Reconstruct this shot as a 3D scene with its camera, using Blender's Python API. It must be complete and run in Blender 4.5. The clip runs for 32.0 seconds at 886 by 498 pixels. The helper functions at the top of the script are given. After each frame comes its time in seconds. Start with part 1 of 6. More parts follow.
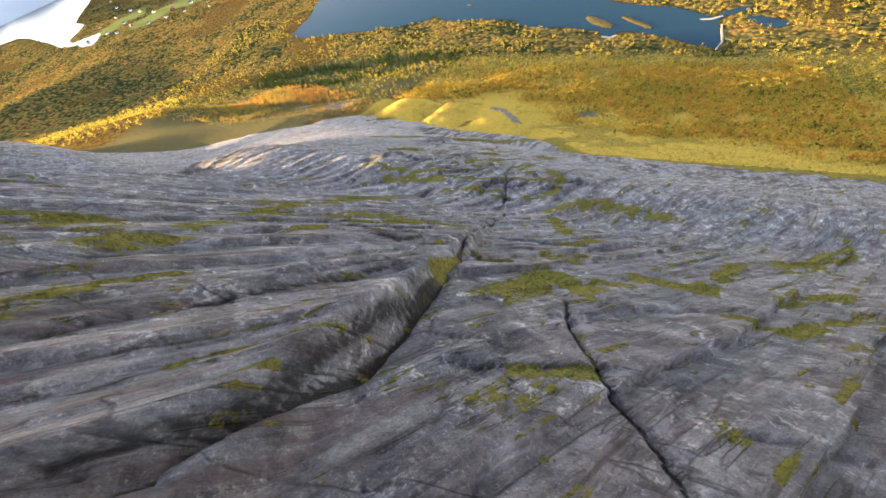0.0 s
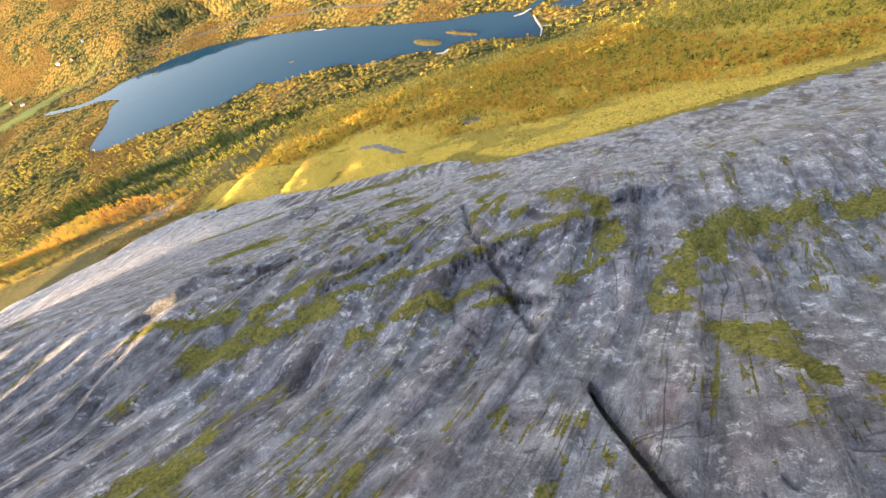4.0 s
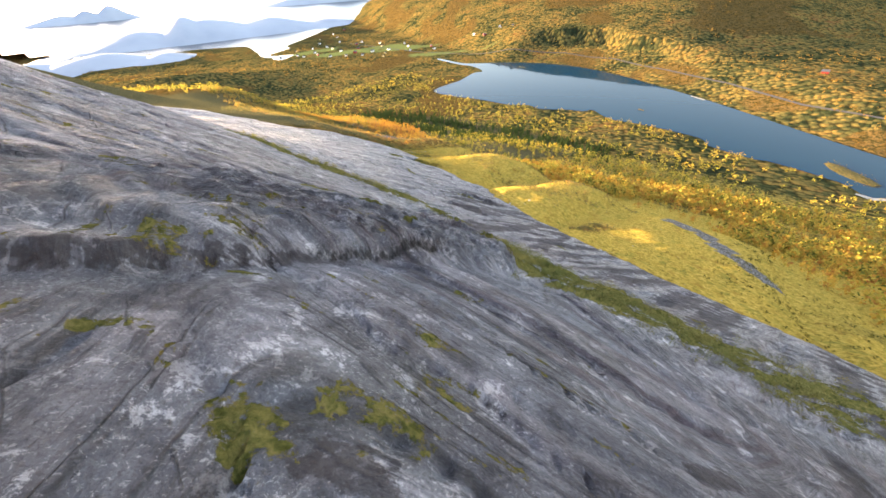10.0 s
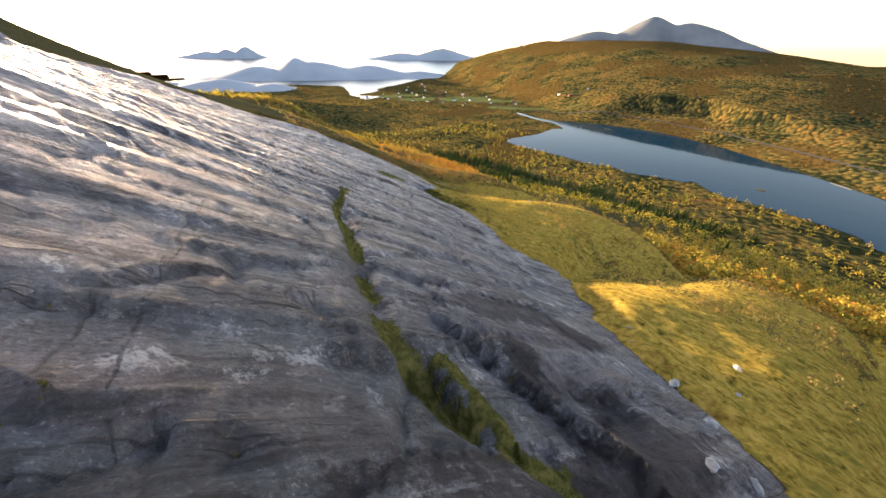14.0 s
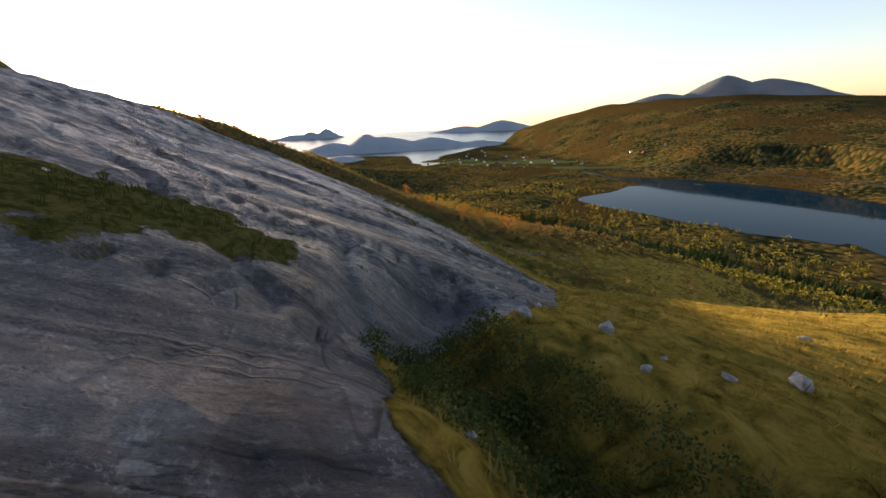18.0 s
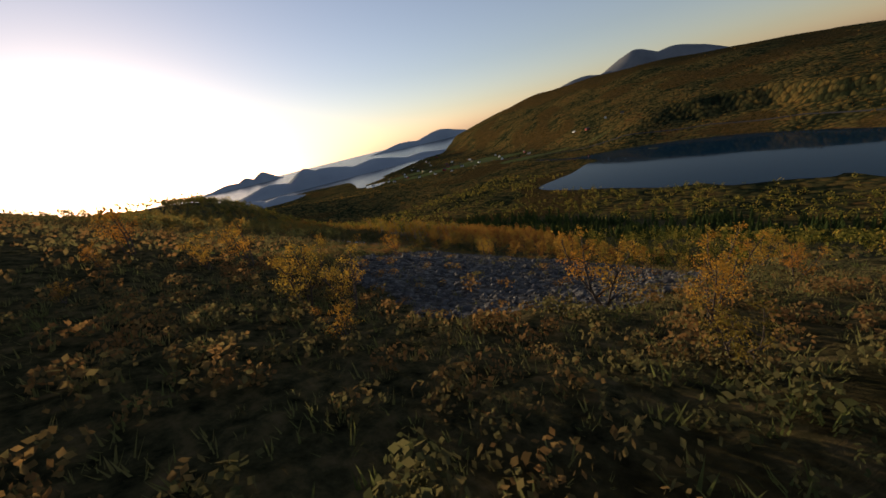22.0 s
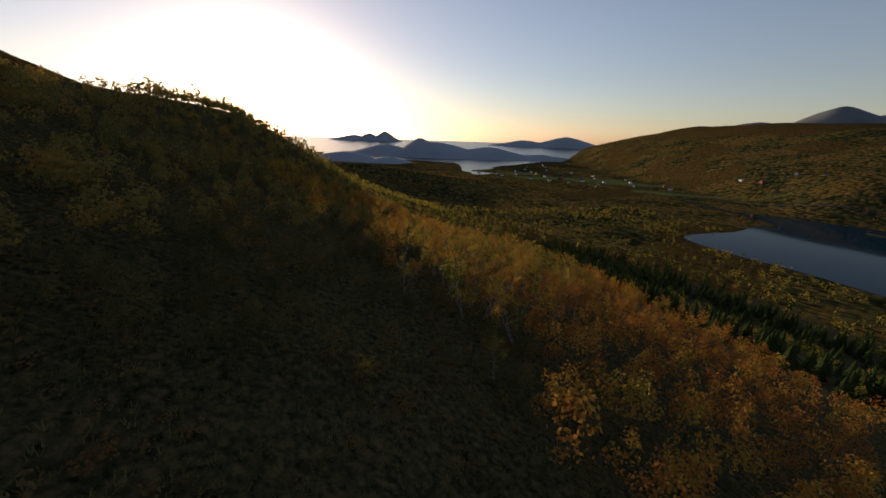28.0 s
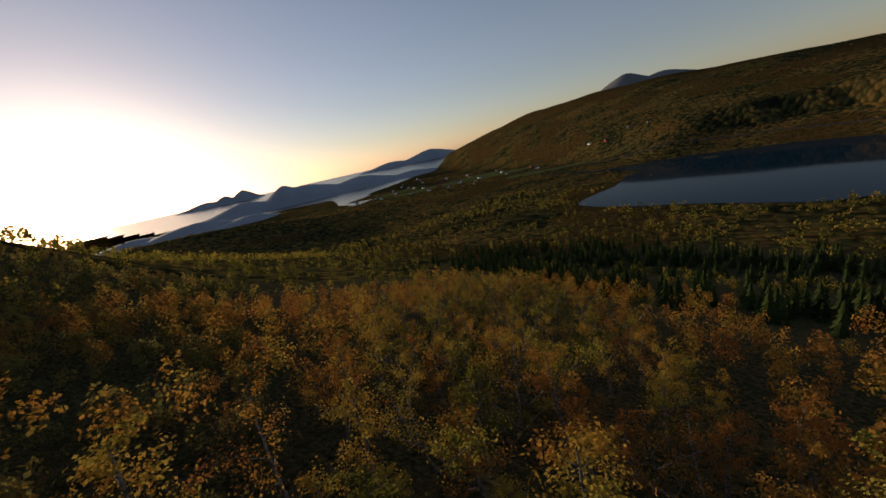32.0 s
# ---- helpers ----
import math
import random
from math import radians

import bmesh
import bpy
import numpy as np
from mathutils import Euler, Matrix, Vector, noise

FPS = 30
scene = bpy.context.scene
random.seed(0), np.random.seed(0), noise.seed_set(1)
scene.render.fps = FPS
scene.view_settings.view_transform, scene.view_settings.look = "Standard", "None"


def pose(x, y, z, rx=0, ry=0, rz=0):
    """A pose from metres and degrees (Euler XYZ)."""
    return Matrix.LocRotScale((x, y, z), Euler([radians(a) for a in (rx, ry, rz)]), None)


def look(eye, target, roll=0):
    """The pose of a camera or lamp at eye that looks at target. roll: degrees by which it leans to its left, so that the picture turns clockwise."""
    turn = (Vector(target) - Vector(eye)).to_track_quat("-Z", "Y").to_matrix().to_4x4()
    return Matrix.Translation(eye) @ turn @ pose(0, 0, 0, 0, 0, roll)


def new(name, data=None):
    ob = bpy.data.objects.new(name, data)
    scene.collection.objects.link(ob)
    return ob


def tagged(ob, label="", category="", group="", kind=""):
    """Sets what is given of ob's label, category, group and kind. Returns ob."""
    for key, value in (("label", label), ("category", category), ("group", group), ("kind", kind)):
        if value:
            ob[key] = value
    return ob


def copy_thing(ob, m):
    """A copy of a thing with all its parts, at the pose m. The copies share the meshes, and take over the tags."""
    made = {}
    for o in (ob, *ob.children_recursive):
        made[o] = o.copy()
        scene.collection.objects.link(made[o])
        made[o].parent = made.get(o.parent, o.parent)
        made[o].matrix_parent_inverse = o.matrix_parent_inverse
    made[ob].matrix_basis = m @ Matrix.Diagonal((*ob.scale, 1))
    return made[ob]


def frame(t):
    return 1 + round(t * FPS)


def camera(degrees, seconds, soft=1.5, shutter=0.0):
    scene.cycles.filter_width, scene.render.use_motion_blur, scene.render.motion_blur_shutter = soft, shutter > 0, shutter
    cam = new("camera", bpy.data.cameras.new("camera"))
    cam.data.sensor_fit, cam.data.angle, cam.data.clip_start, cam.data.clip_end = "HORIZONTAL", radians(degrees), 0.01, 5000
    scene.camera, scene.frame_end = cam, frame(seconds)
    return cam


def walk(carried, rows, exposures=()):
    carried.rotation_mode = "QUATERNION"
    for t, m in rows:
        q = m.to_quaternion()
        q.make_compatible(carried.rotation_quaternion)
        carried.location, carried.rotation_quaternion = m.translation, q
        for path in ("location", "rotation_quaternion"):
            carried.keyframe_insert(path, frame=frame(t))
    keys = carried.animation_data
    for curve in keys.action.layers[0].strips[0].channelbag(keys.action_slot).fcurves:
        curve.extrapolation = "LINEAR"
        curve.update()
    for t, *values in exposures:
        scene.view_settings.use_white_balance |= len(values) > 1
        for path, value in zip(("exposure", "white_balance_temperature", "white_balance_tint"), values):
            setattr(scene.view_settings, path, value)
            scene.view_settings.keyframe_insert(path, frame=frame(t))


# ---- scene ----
cam = camera(102.0, 32.0, soft=1.6)
# seconds, place in metres, turn in degrees
ROWS = [
    (0.0, -0.00, 0.08, 280.90, 35.68, 10.56, -6.54),
    (0.5, 0.32, 4.95, 275.38, 36.70, 9.24, -0.09),
    (1.0, 0.01, 9.87, 269.56, 38.95, 7.79, 2.69),
    (1.5, -0.62, 15.14, 264.00, 38.38, 9.65, -4.59),
    (2.0, -1.21, 21.24, 258.40, 35.99, 11.64, -15.01),
    (2.5, -1.61, 27.73, 252.80, 32.73, 13.15, -26.92),
    (4.5, 3.75, 61.54, 235.29, 37.68, 13.34, -33.96),
    (5.0, 5.73, 68.11, 228.41, 39.58, 11.33, -24.32),
    (5.5, 7.63, 74.67, 221.74, 41.36, 10.25, -17.58),
    (6.0, 9.14, 81.15, 215.68, 42.71, 8.77, -11.55),
    (6.5, 10.34, 87.42, 210.29, 45.23, 7.53, -4.47),
    (7.0, 11.47, 93.66, 205.52, 46.48, 6.44, 2.12),
    (7.5, 11.96, 101.34, 200.43, 48.69, 5.31, 7.90),
    (8.0, 11.66, 109.55, 194.96, 50.68, 4.77, 10.86),
    (8.5, 10.78, 118.01, 189.43, 51.15, 4.11, 14.18),
    (9.0, 9.41, 126.26, 184.27, 51.77, 4.37, 16.78),
    (9.5, 8.17, 134.26, 179.55, 51.77, 4.57, 17.62),
    (10.0, 5.95, 142.42, 175.36, 52.62, 3.39, 20.12),
    (10.5, 3.39, 150.89, 170.85, 53.62, 5.13, 16.11),
    (11.0, 0.84, 159.47, 166.13, 55.33, 6.04, 14.72),
    (11.5, -1.40, 167.83, 161.30, 55.53, 6.15, 14.85),
    (12.0, -3.63, 176.14, 156.88, 56.75, 6.56, 15.78),
    (12.5, -5.67, 184.28, 152.72, 59.19, 5.21, 20.30),
    (13.0, -7.61, 192.16, 149.02, 60.53, 3.86, 24.23),
    (13.5, -10.52, 200.34, 145.98, 60.84, 1.88, 28.22),
    (14.0, -13.55, 208.10, 142.46, 60.80, -0.54, 32.89),
    (14.5, -16.69, 215.37, 139.05, 61.23, -1.52, 35.26),
    (16.5, -35.25, 241.73, 128.16, 67.44, 2.19, 41.15),
    (17.0, -40.22, 249.25, 125.73, 69.55, 4.22, 40.50),
    (17.5, -45.56, 255.95, 123.55, 71.05, 3.97, 40.56),
    (18.0, -51.39, 262.29, 120.58, 70.96, 2.67, 41.80),
    (18.5, -56.23, 270.21, 119.08, 70.77, 1.47, 43.50),
    (19.0, -61.43, 276.89, 117.11, 70.73, 1.18, 44.01),
    (19.5, -66.39, 282.99, 115.23, 70.62, 1.53, 43.99),
    (20.0, -71.29, 288.52, 113.64, 70.56, 2.30, 43.24),
    (20.5, -76.76, 295.04, 111.86, 71.74, 6.52, 39.06),
    (21.0, -82.38, 301.94, 110.05, 71.66, 10.09, 35.45),
    (21.5, -87.61, 308.82, 108.34, 72.14, 12.06, 33.24),
    (22.0, -92.28, 315.51, 106.76, 71.96, 13.05, 32.39),
    (22.5, -96.50, 322.20, 105.17, 71.06, 12.76, 32.60),
    (23.0, -100.19, 328.54, 103.52, 71.21, 10.72, 34.40),
    (23.5, -103.33, 334.05, 101.87, 72.10, 6.46, 38.54),
    (24.0, -106.46, 339.24, 100.66, 72.32, 2.71, 42.38),
    (24.5, -110.16, 344.51, 99.61, 72.24, -0.53, 45.46),
    (26.5, -129.69, 367.13, 97.46, 71.38, -5.47, 52.37),
    (27.0, -135.62, 372.34, 95.89, 72.00, -6.01, 54.24),
    (27.5, -141.91, 377.42, 94.48, 72.79, -4.17, 53.15),
    (28.0, -147.94, 382.11, 92.94, 72.90, -1.81, 50.98),
    (28.5, -153.73, 386.63, 91.62, 72.86, 1.46, 47.86),
    (29.0, -159.62, 391.62, 90.02, 72.71, 4.56, 44.86),
    (29.5, -165.55, 396.68, 88.42, 72.28, 8.20, 41.30),
    (30.0, -171.07, 402.14, 86.92, 73.14, 11.24, 38.29),
    (30.5, -176.42, 408.25, 85.40, 74.60, 14.18, 35.95),
    (31.0, -181.71, 415.07, 84.16, 74.62, 16.46, 33.84),
    (31.5, -186.55, 421.89, 82.88, 75.04, 15.42, 32.30),
    (32.0, -190.91, 429.05, 81.85, 74.94, 12.14, 30.58),]
EXPOSURES = [(0.0, 4.17, 7900, 15), (2.5, 4.3, 7900, 15), (6.0, 4.47, 7600, 15), (8.5, 4.27, 7500, 15), (10.2, 4.12, 7500, 15), (11.0, 3.84, 7500, 15), (12.0, 3.67, 7400, 15), (13.0, 3.4, 7400, 15), (14.5, 3.17, 7200, 15), (17.0, 2.4, 6900, 14), (19.0, 1.45, 6700, 15), (21.0, 0.9, 6600, 15), (23.0, 0.6, 6500, 15), (26.0, 0.62, 6500, 15), (28.0, 0.48, 6500, 16), (32.0, 0.25, 6600, 16)]
walk(cam, [(t, pose(x, y, z, rx, ry, rz)) for t, x, y, z, rx, ry, rz in ROWS], EXPOSURES)

# ---- sky and sun ----
SUN_AZ, SUN_EL = -76.5, 4.5   # degrees clockwise from +y, above the horizon
world = bpy.data.worlds.new("sky")
scene.world = world
world.use_nodes = True
wn = world.node_tree.nodes
sky = wn.new("ShaderNodeTexSky")
sky.sky_type = "NISHITA"
sky.sun_disc = False
sky.sun_elevation = radians(SUN_EL)
sky.sun_rotation = radians(SUN_AZ)
sky.air_density, sky.dust_density, sky.ozone_density = 1.0, 0.5, 2.0
pale = wn.new("ShaderNodeHueSaturation")
pale.inputs["Saturation"].default_value = 0.74
world.node_tree.links.new(sky.outputs[0], pale.inputs["Color"])
soft = wn.new("ShaderNodeMix")
soft.data_type, soft.blend_type = "RGBA", "MULTIPLY"
soft.inputs[0].default_value = 1.0
soft.inputs[7].default_value = (1.02, 0.975, 1.045, 1)
world.node_tree.links.new(pale.outputs[0], soft.inputs[6])
world.node_tree.links.new(soft.outputs[2], wn["Background"].inputs[0])
wn["Background"].inputs[1].default_value = 0.14
sun = new("sun", bpy.data.lights.new("sun", "SUN"))
sun.data.energy, sun.data.angle, sun.data.color = 3.7, radians(0.6), (1.0, 0.79, 0.50)
SUN_DIR = Vector((math.sin(radians(SUN_AZ)) * math.cos(radians(SUN_EL)), math.cos(radians(SUN_AZ)) * math.cos(radians(SUN_EL)), math.sin(radians(SUN_EL))))
sun.matrix_world = look(SUN_DIR * 900, (0, 0, 0))

# ---- plan: u runs along the foot of the face, v down its fall line ----
EU, EV = np.array([-0.9023, 0.4311]), np.array([0.4311, 0.9023])


def to_xy(u, v):
    return u * EU[0] + v * EV[0], u * EU[1] + v * EV[1]


def to_uv(x, y):
    return x * EU[0] + y * EU[1], x * EV[0] + y * EV[1]


def lattice(i, j, seed):
    """A repeatable value in 0..1 for each whole pair."""
    h = (i.astype(np.int64) * 374761393 + j.astype(np.int64) * 668265263 + seed * 144665) & 0xFFFFFFFF
    h = ((h ^ (h >> 13)) * 1274126177) & 0xFFFFFFFF
    return ((h ^ (h >> 16)) & 0xFFFF) / 65535.0


def vnoise(x, y, seed=0):
    """Smooth noise in 0..1."""
    x, y = np.asarray(x, float), np.asarray(y, float)
    i, j = np.floor(x), np.floor(y)
    a, b = x - i, y - j
    a, b = a * a * (3 - 2 * a), b * b * (3 - 2 * b)
    top = lattice(i, j, seed) * (1 - a) + lattice(i + 1, j, seed) * a
    low = lattice(i, j + 1, seed) * (1 - a) + lattice(i + 1, j + 1, seed) * a
    return top * (1 - b) + low * b


def fbm(x, y, octaves=3, seed=0):
    total, amp, full = 0.0, 1.0, 0.0
    for k in range(octaves):
        total = total + amp * vnoise(x * 2 ** k + 17.3 * k, y * 2 ** k - 9.1 * k, seed + k)
        full += amp
        amp *= 0.5
    return total / full


def step(a, b, x):
    k = np.clip((x - a) / (b - a), 0, 1)
    return k * k * (3 - 2 * k)


PROFILE = [(-1000, 760), (-600, 640), (-300, 480), (-100, 350), (-30, 296), (0, 270.5), (8, 262.5), (13, 257.5), (21, 248.5), (35, 234), (44, 225), (57, 211.5),
           (66, 206.8), (76, 205.4), (83, 203), (89, 198.8), (93, 195.5), (100, 190), (108, 184.5), (115, 179.5), (124, 173.3), (132, 167.3), (153, 152.6), (181, 136), (199, 126), (207, 121), (220, 115), (235, 106.5), (255, 98),
           (272, 91), (300, 78), (320, 69), (344, 61), (400, 44), (496, 13), (560, 5), (620, -0.4), (7000, -0.4)]
VS = np.arange(-1000, 7001.0)
GS = np.interp(VS, [p[0] for p in PROFILE], [p[1] for p in PROFILE])
KER = np.exp(-0.5 * (np.arange(-15, 16) / 3.0) ** 2)
GS = np.convolve(np.pad(GS, 15, "edge"), KER / KER.sum(), "valid")

# the lake's shore, corner by corner
LAKE = [(-272, 818), (-226, 789), (-173, 775), (-111, 750), (-82, 753), (-60, 735), (-23, 737), (5, 733), (17, 741), (41, 703), (85, 684),
        (141, 648), (147, 624), (181, 594), (199, 587), (240, 550), (250, 524), (277, 528), (318, 482), (335, 454), (355, 436), (366, 452),
        (384, 488), (392, 500), (412, 506), (440, 508), (436, 518), (405, 516), (390, 508), (365, 556), (316, 604), (284, 648), (225, 742),
        (175, 820), (122, 890), (52, 978), (-30, 1050), (-116, 1084), (-205, 1086), (-250, 1076), (-300, 1078), (-372, 1130), (-376, 1118),
        (-302, 1062), (-262, 1042), (-222, 992), (-238, 972), (-246, 905), (-262, 868)]
POND = [(419, 486), (424, 462), (436, 448), (452, 452), (446, 470), (430, 488)]


def inside(x, y, poly):
    c = np.zeros(np.shape(x), bool)
    for (xa, ya), (xb, yb) in zip(poly, poly[1:] + poly[:1]):
        if ya != yb:
            c ^= ((ya > y) != (yb > y)) & (x < (xb - xa) * (y - ya) / (yb - ya) + xa)
    return c


def shore_gap(x, y, poly):
    best = np.full(np.shape(x), 1e9)
    for (xa, ya), (xb, yb) in zip(poly, poly[1:] + poly[:1]):
        dx, dy = xb - xa, yb - ya
        k = np.clip(((x - xa) * dx + (y - ya) * dy) / (dx * dx + dy * dy), 0, 1)
        best = np.minimum(best, np.hypot(x - xa - k * dx, y - ya - k * dy))
    return best


# far hill: s along the far shore to the left, w away from it
RIDGE_S = [-6000, -2400, -1300, -700, -400, 0, 170, 300, 500, 700, 950, 1300, 1700, 2100, 2500, 2850, 3150, 6000]
RIDGE_Z = [120, 60, 30, 8, 8, 34, 72, 94, 118, 142, 162, 182, 182, 160, 100, 48, -12, -14]


def far_hill(x, y):
    s = -(x - 85) * 0.725 + (y - 795) * 0.69
    w = (x - 85) * 0.69 + (y - 795) * 0.725
    top = np.interp(s, RIDGE_S, RIDGE_Z)
    rise = (step(10, 600, w) * 0.84 + 0.16 * step(0, 200, w)) * (1 - 0.85 * step(760, 1700, w))
    foot = 26 * step(10, 170, w) * step(-650, -150, s) * step(3000, 1600, s)
    lumps = (fbm(x / 260, y / 260, 3, 41) - 0.5) * 26 * step(100, 500, w)
    return top * rise + foot * (1 - rise) + lumps * np.clip(top / 120, 0, 1)


def mound(x, y, cx, cy, rx, ry, turn, h):
    c, s = math.cos(radians(turn)), math.sin(radians(turn))
    a, b = (x - cx) * c + (y - cy) * s, -(x - cx) * s + (y - cy) * c
    return h * np.exp(-(a / rx) ** 2 - (b / ry) ** 2)


def bent(u, v):
    return v + 0.25 * np.maximum(u - 245, 0) + 0.20 * np.maximum(u - 650, 0)


# the foot of the bare rock, along u
TOE_U = [-400, -60, -20, 0, 22, 40, 64, 90, 100, 128, 150, 156, 160, 163, 166.5, 168.5, 172, 177, 182, 187, 193, 197, 204, 212, 420]
TOE_V = [120, 128, 133, 140, 168, 186, 189, 193, 199, 214, 219, 218.2, 217.2, 216.4, 216.6, 221, 225, 229.6, 230.2, 228.8, 229, 225.5, 214, 190, 60]


def rock_edge(u, v):
    """Metres by which a place lies inside the bare rock (minus: on the grass)."""
    wob = (fbm(u / 9, v / 9, 3, 7) - 0.5) * (9 - 6.5 * step(135, 150, u) * step(215, 200, u))
    wob = wob + 2.2 * (fbm(u / 2.2, v / 2.2, 2, 8) - 0.5)
    return np.interp(u, TOE_U, TOE_V) - v + wob


def plates(a, b, seed):
    """Broken plates: for each place the plate's own value, its tilt, and the gap to the next joint."""
    i0, j0 = np.floor(a), np.floor(b)
    f1, f2 = np.full(a.shape, 9.0), np.full(a.shape, 9.0)
    own, lean, off = np.zeros(a.shape), np.zeros(a.shape), np.zeros(a.shape)
    for di in (-1, 0, 1):
        for dj in (-1, 0, 1):
            i, j = i0 + di, j0 + dj
            px, py = i + lattice(i, j, seed), j + lattice(i, j, seed + 1)
            d = np.hypot(a - px, b - py)
            first = d < f1
            f2 = np.where(first, f1, np.minimum(f2, d))
            own = np.where(first, lattice(i, j, seed + 2), own)
            lean = np.where(first, lattice(i, j, seed + 3), lean)
            off = np.where(first, a - px, off)
            f1 = np.where(first, d, f1)
    return own, lean, off, f2 - f1


def bedding(u, v):
    """Distance across the beds: slantwise on the upper slab, down the fall line below, and level on the boss."""
    wu = u + 5.0 * (fbm(u / 34, v / 34, 2, 3) - 0.5)
    top = 0.85 * np.minimum(v, 62) + 0.55 * np.clip(v - 62, 0, 50) + 0.10 * np.maximum(v - 112, 0)
    level = step(40, 56, u) * step(84, 72, u) * step(124, 134, v) * step(156, 148, v)
    return wu + top - level * (0.75 * (u - 62) - 0.9 * (v - 140))


HOLLOWS = [(54, 86.5, 4.5, 2.4, 1.4), (58, 82.5, 3.0, 2.2, 1.2), (26.5, 12, 2.2, 1.2, 0.9), (43, 62.5, 4.0, 2.2, 1.2), (46, 104, 1.5, 3.0, 0.6), (86, 157.6, 7.0, 1.5, 0.8), (107, 193.5, 3.0, 1.8, 0.8), (15, 79, 4.0, 2.0, 1.0)]
POOL = [(98.9, 171.6), (99.4, 173.3), (98.7, 176.1), (98.3, 179.6), (95.4, 177.1), (94.0, 174.7), (94.3, 173.5), (95.3, 172.5), (96.2, 172.3), (97.0, 171.3)]


def bulge(u, v):
    """The rough boss above the long mossy ledge."""
    wob, wob2 = 3.0 * (fbm(u / 3, v / 3, 3, 28) - 0.5), 3.0 * (fbm(u / 3, v / 3, 3, 29) - 0.5)
    return step(70.5, 73.5, u + wob) * step(91, 78, u) * step(156.6, 155.2, v + wob2) * step(124, 140, v)


def lumpy(u, v):
    """How rough and knobbly the rock is at a place, from 0 to 1."""
    patch = step(0.50, 0.62, fbm(u / 17, v / 17, 2, 25)) * (1 - step(118, 140, v)) * step(60, 75, v)
    return np.maximum(0.18 * patch, bulge(u, v))


def ridged(x, y, seed):
    return 1 - np.abs(2 * fbm(x, y, 3, seed) - 1) * 2


def strata(u, v, joints=False):
    """Relief of the slab: long smooth ribs with sharp lips, plates set a little against each other, open joints."""
    wu = bedding(u, v)
    high = 1 - step(60, 110, v)
    big = (wu + 2.0 * (fbm(u / 9, v / 15, 2, 14) - 0.5)) / 6.4
    k = np.floor(big)
    f = big - k
    amp = 0.25 + 0.75 * lattice(k, k * 0, 11)
    lip = amp * high * np.exp(-((np.minimum(f, 1 - f) - 0.01) / 0.045) ** 2) * step(0.25, 0.6, vnoise(v / 17, k * 3.1, 5))
    z = (0.40 + 1.15 * high) * amp * (step(0.0, 0.05, f) * (1 - f) - 0.45) * (0.2 + 1.3 * vnoise(v / 17, k * 3.1, 5))
    small = (wu + 0.9 * (fbm(u / 5, v / 12, 2, 4) - 0.5)) / 2.3
    k = np.floor(small)
    f = small - k
    z += (0.22 + 0.32 * high) * lattice(k, k * 0, 12) * (step(0.0, 0.12, f) * (1 - f) - 0.45) * step(0.35, 0.6, vnoise(v / 11, k * 2.3, 6))
    low = step(135, 160, v) * step(150, 175, v + 0.5 * (u - 60))
    thin = (wu + 0.5 * (fbm(u / 3, v / 9, 2, 9) - 0.5)) / 1.05
    k = np.floor(thin)
    f = thin - k
    z += (0.05 + 0.16 * low) * lattice(k, k * 0, 13) * (step(0.0, 0.25, f) * (1 - f) - 0.4) * step(0.3, 0.6, vnoise(v / 8, k * 1.7, 10))
    own, lean, off, gap = plates(wu / 5.0 + 0.35 * (fbm(u / 3, v / 3, 2, 77) - 0.5), v / 8.0 + 0.25 * (fbm(u / 4, v / 4, 2, 79) - 0.5), 31)
    z += (0.25 + 0.30 * high) * (own - 0.5) + 0.35 * (lean - 0.5) * off - 0.30 * np.exp(-(gap / 0.035) ** 2)
    own2, lean2, off2, gap2 = plates(wu / 1.9 + 0.3 * (fbm(u, v, 2, 78) - 0.5), v / 3.6 + 0.3 * (fbm(u, v, 2, 80) - 0.5), 41)
    z += (0.07 + 0.08 * high) * (own2 - 0.5) + 0.12 * (lean2 - 0.5) * off2 - 0.05 * np.exp(-(gap2 / 0.06) ** 2)
    z += 0.8 * (fbm(u / 16, v / 22, 3, 21) - 0.5) + 0.10 * (fbm(wu / 1.1, v / 3.4, 3, 23) - 0.5)
    for pts, tall, back in LEDGES:
        d = side_gap(u, v, pts)
        z += 1.7 * tall * (step(-0.14, 0.14, d) - 0.5) * np.exp(-(d / back) ** 2)
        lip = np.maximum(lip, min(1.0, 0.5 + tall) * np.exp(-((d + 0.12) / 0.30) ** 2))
    z += lumpy(u, v) * (0.65 * (ridged(u / 3.2, v / 3.2, 26) - 0.4) + 0.50 * (ridged(u / 1.5, v / 1.5, 27) - 0.4) + 0.28 * (ridged(u / 0.75, v / 0.75, 24) - 0.4)) + 0.35 * lumpy(u, v) * (plates(u / 1.8 + 0.5 * fbm(u, v, 2, 36), v / 1.8, 43)[0] - 0.5) * step(70, 73, u)
    z += 0.45 * np.exp(-(line_gap(u, v, [(110.5, 188), (107.3, 189), (103.5, 189.8)]) / 1.2) ** 4)
    for hu, hv, ru, rv, deep in HOLLOWS:
        z -= deep * np.exp(-(((u - hu) / ru) ** 2 + ((v - hv) / rv) ** 2) ** 2)
    near = (np.abs(u - 97) < 9) & (np.abs(v - 174.5) < 9)
    if near.any():
        pu, pv = u[near], v[near]
        dip = np.where(inside(pu, pv, POOL), np.minimum(shore_gap(pu, pv, POOL) / 0.3, 1.0) * 0.38, 0.0)
        z[near] -= dip
    lip = np.maximum(lip, 0.75 * np.exp(-(gap / 0.035) ** 2) * step(0.42, 0.55, fbm(u / 7, v / 7, 2, 35)))
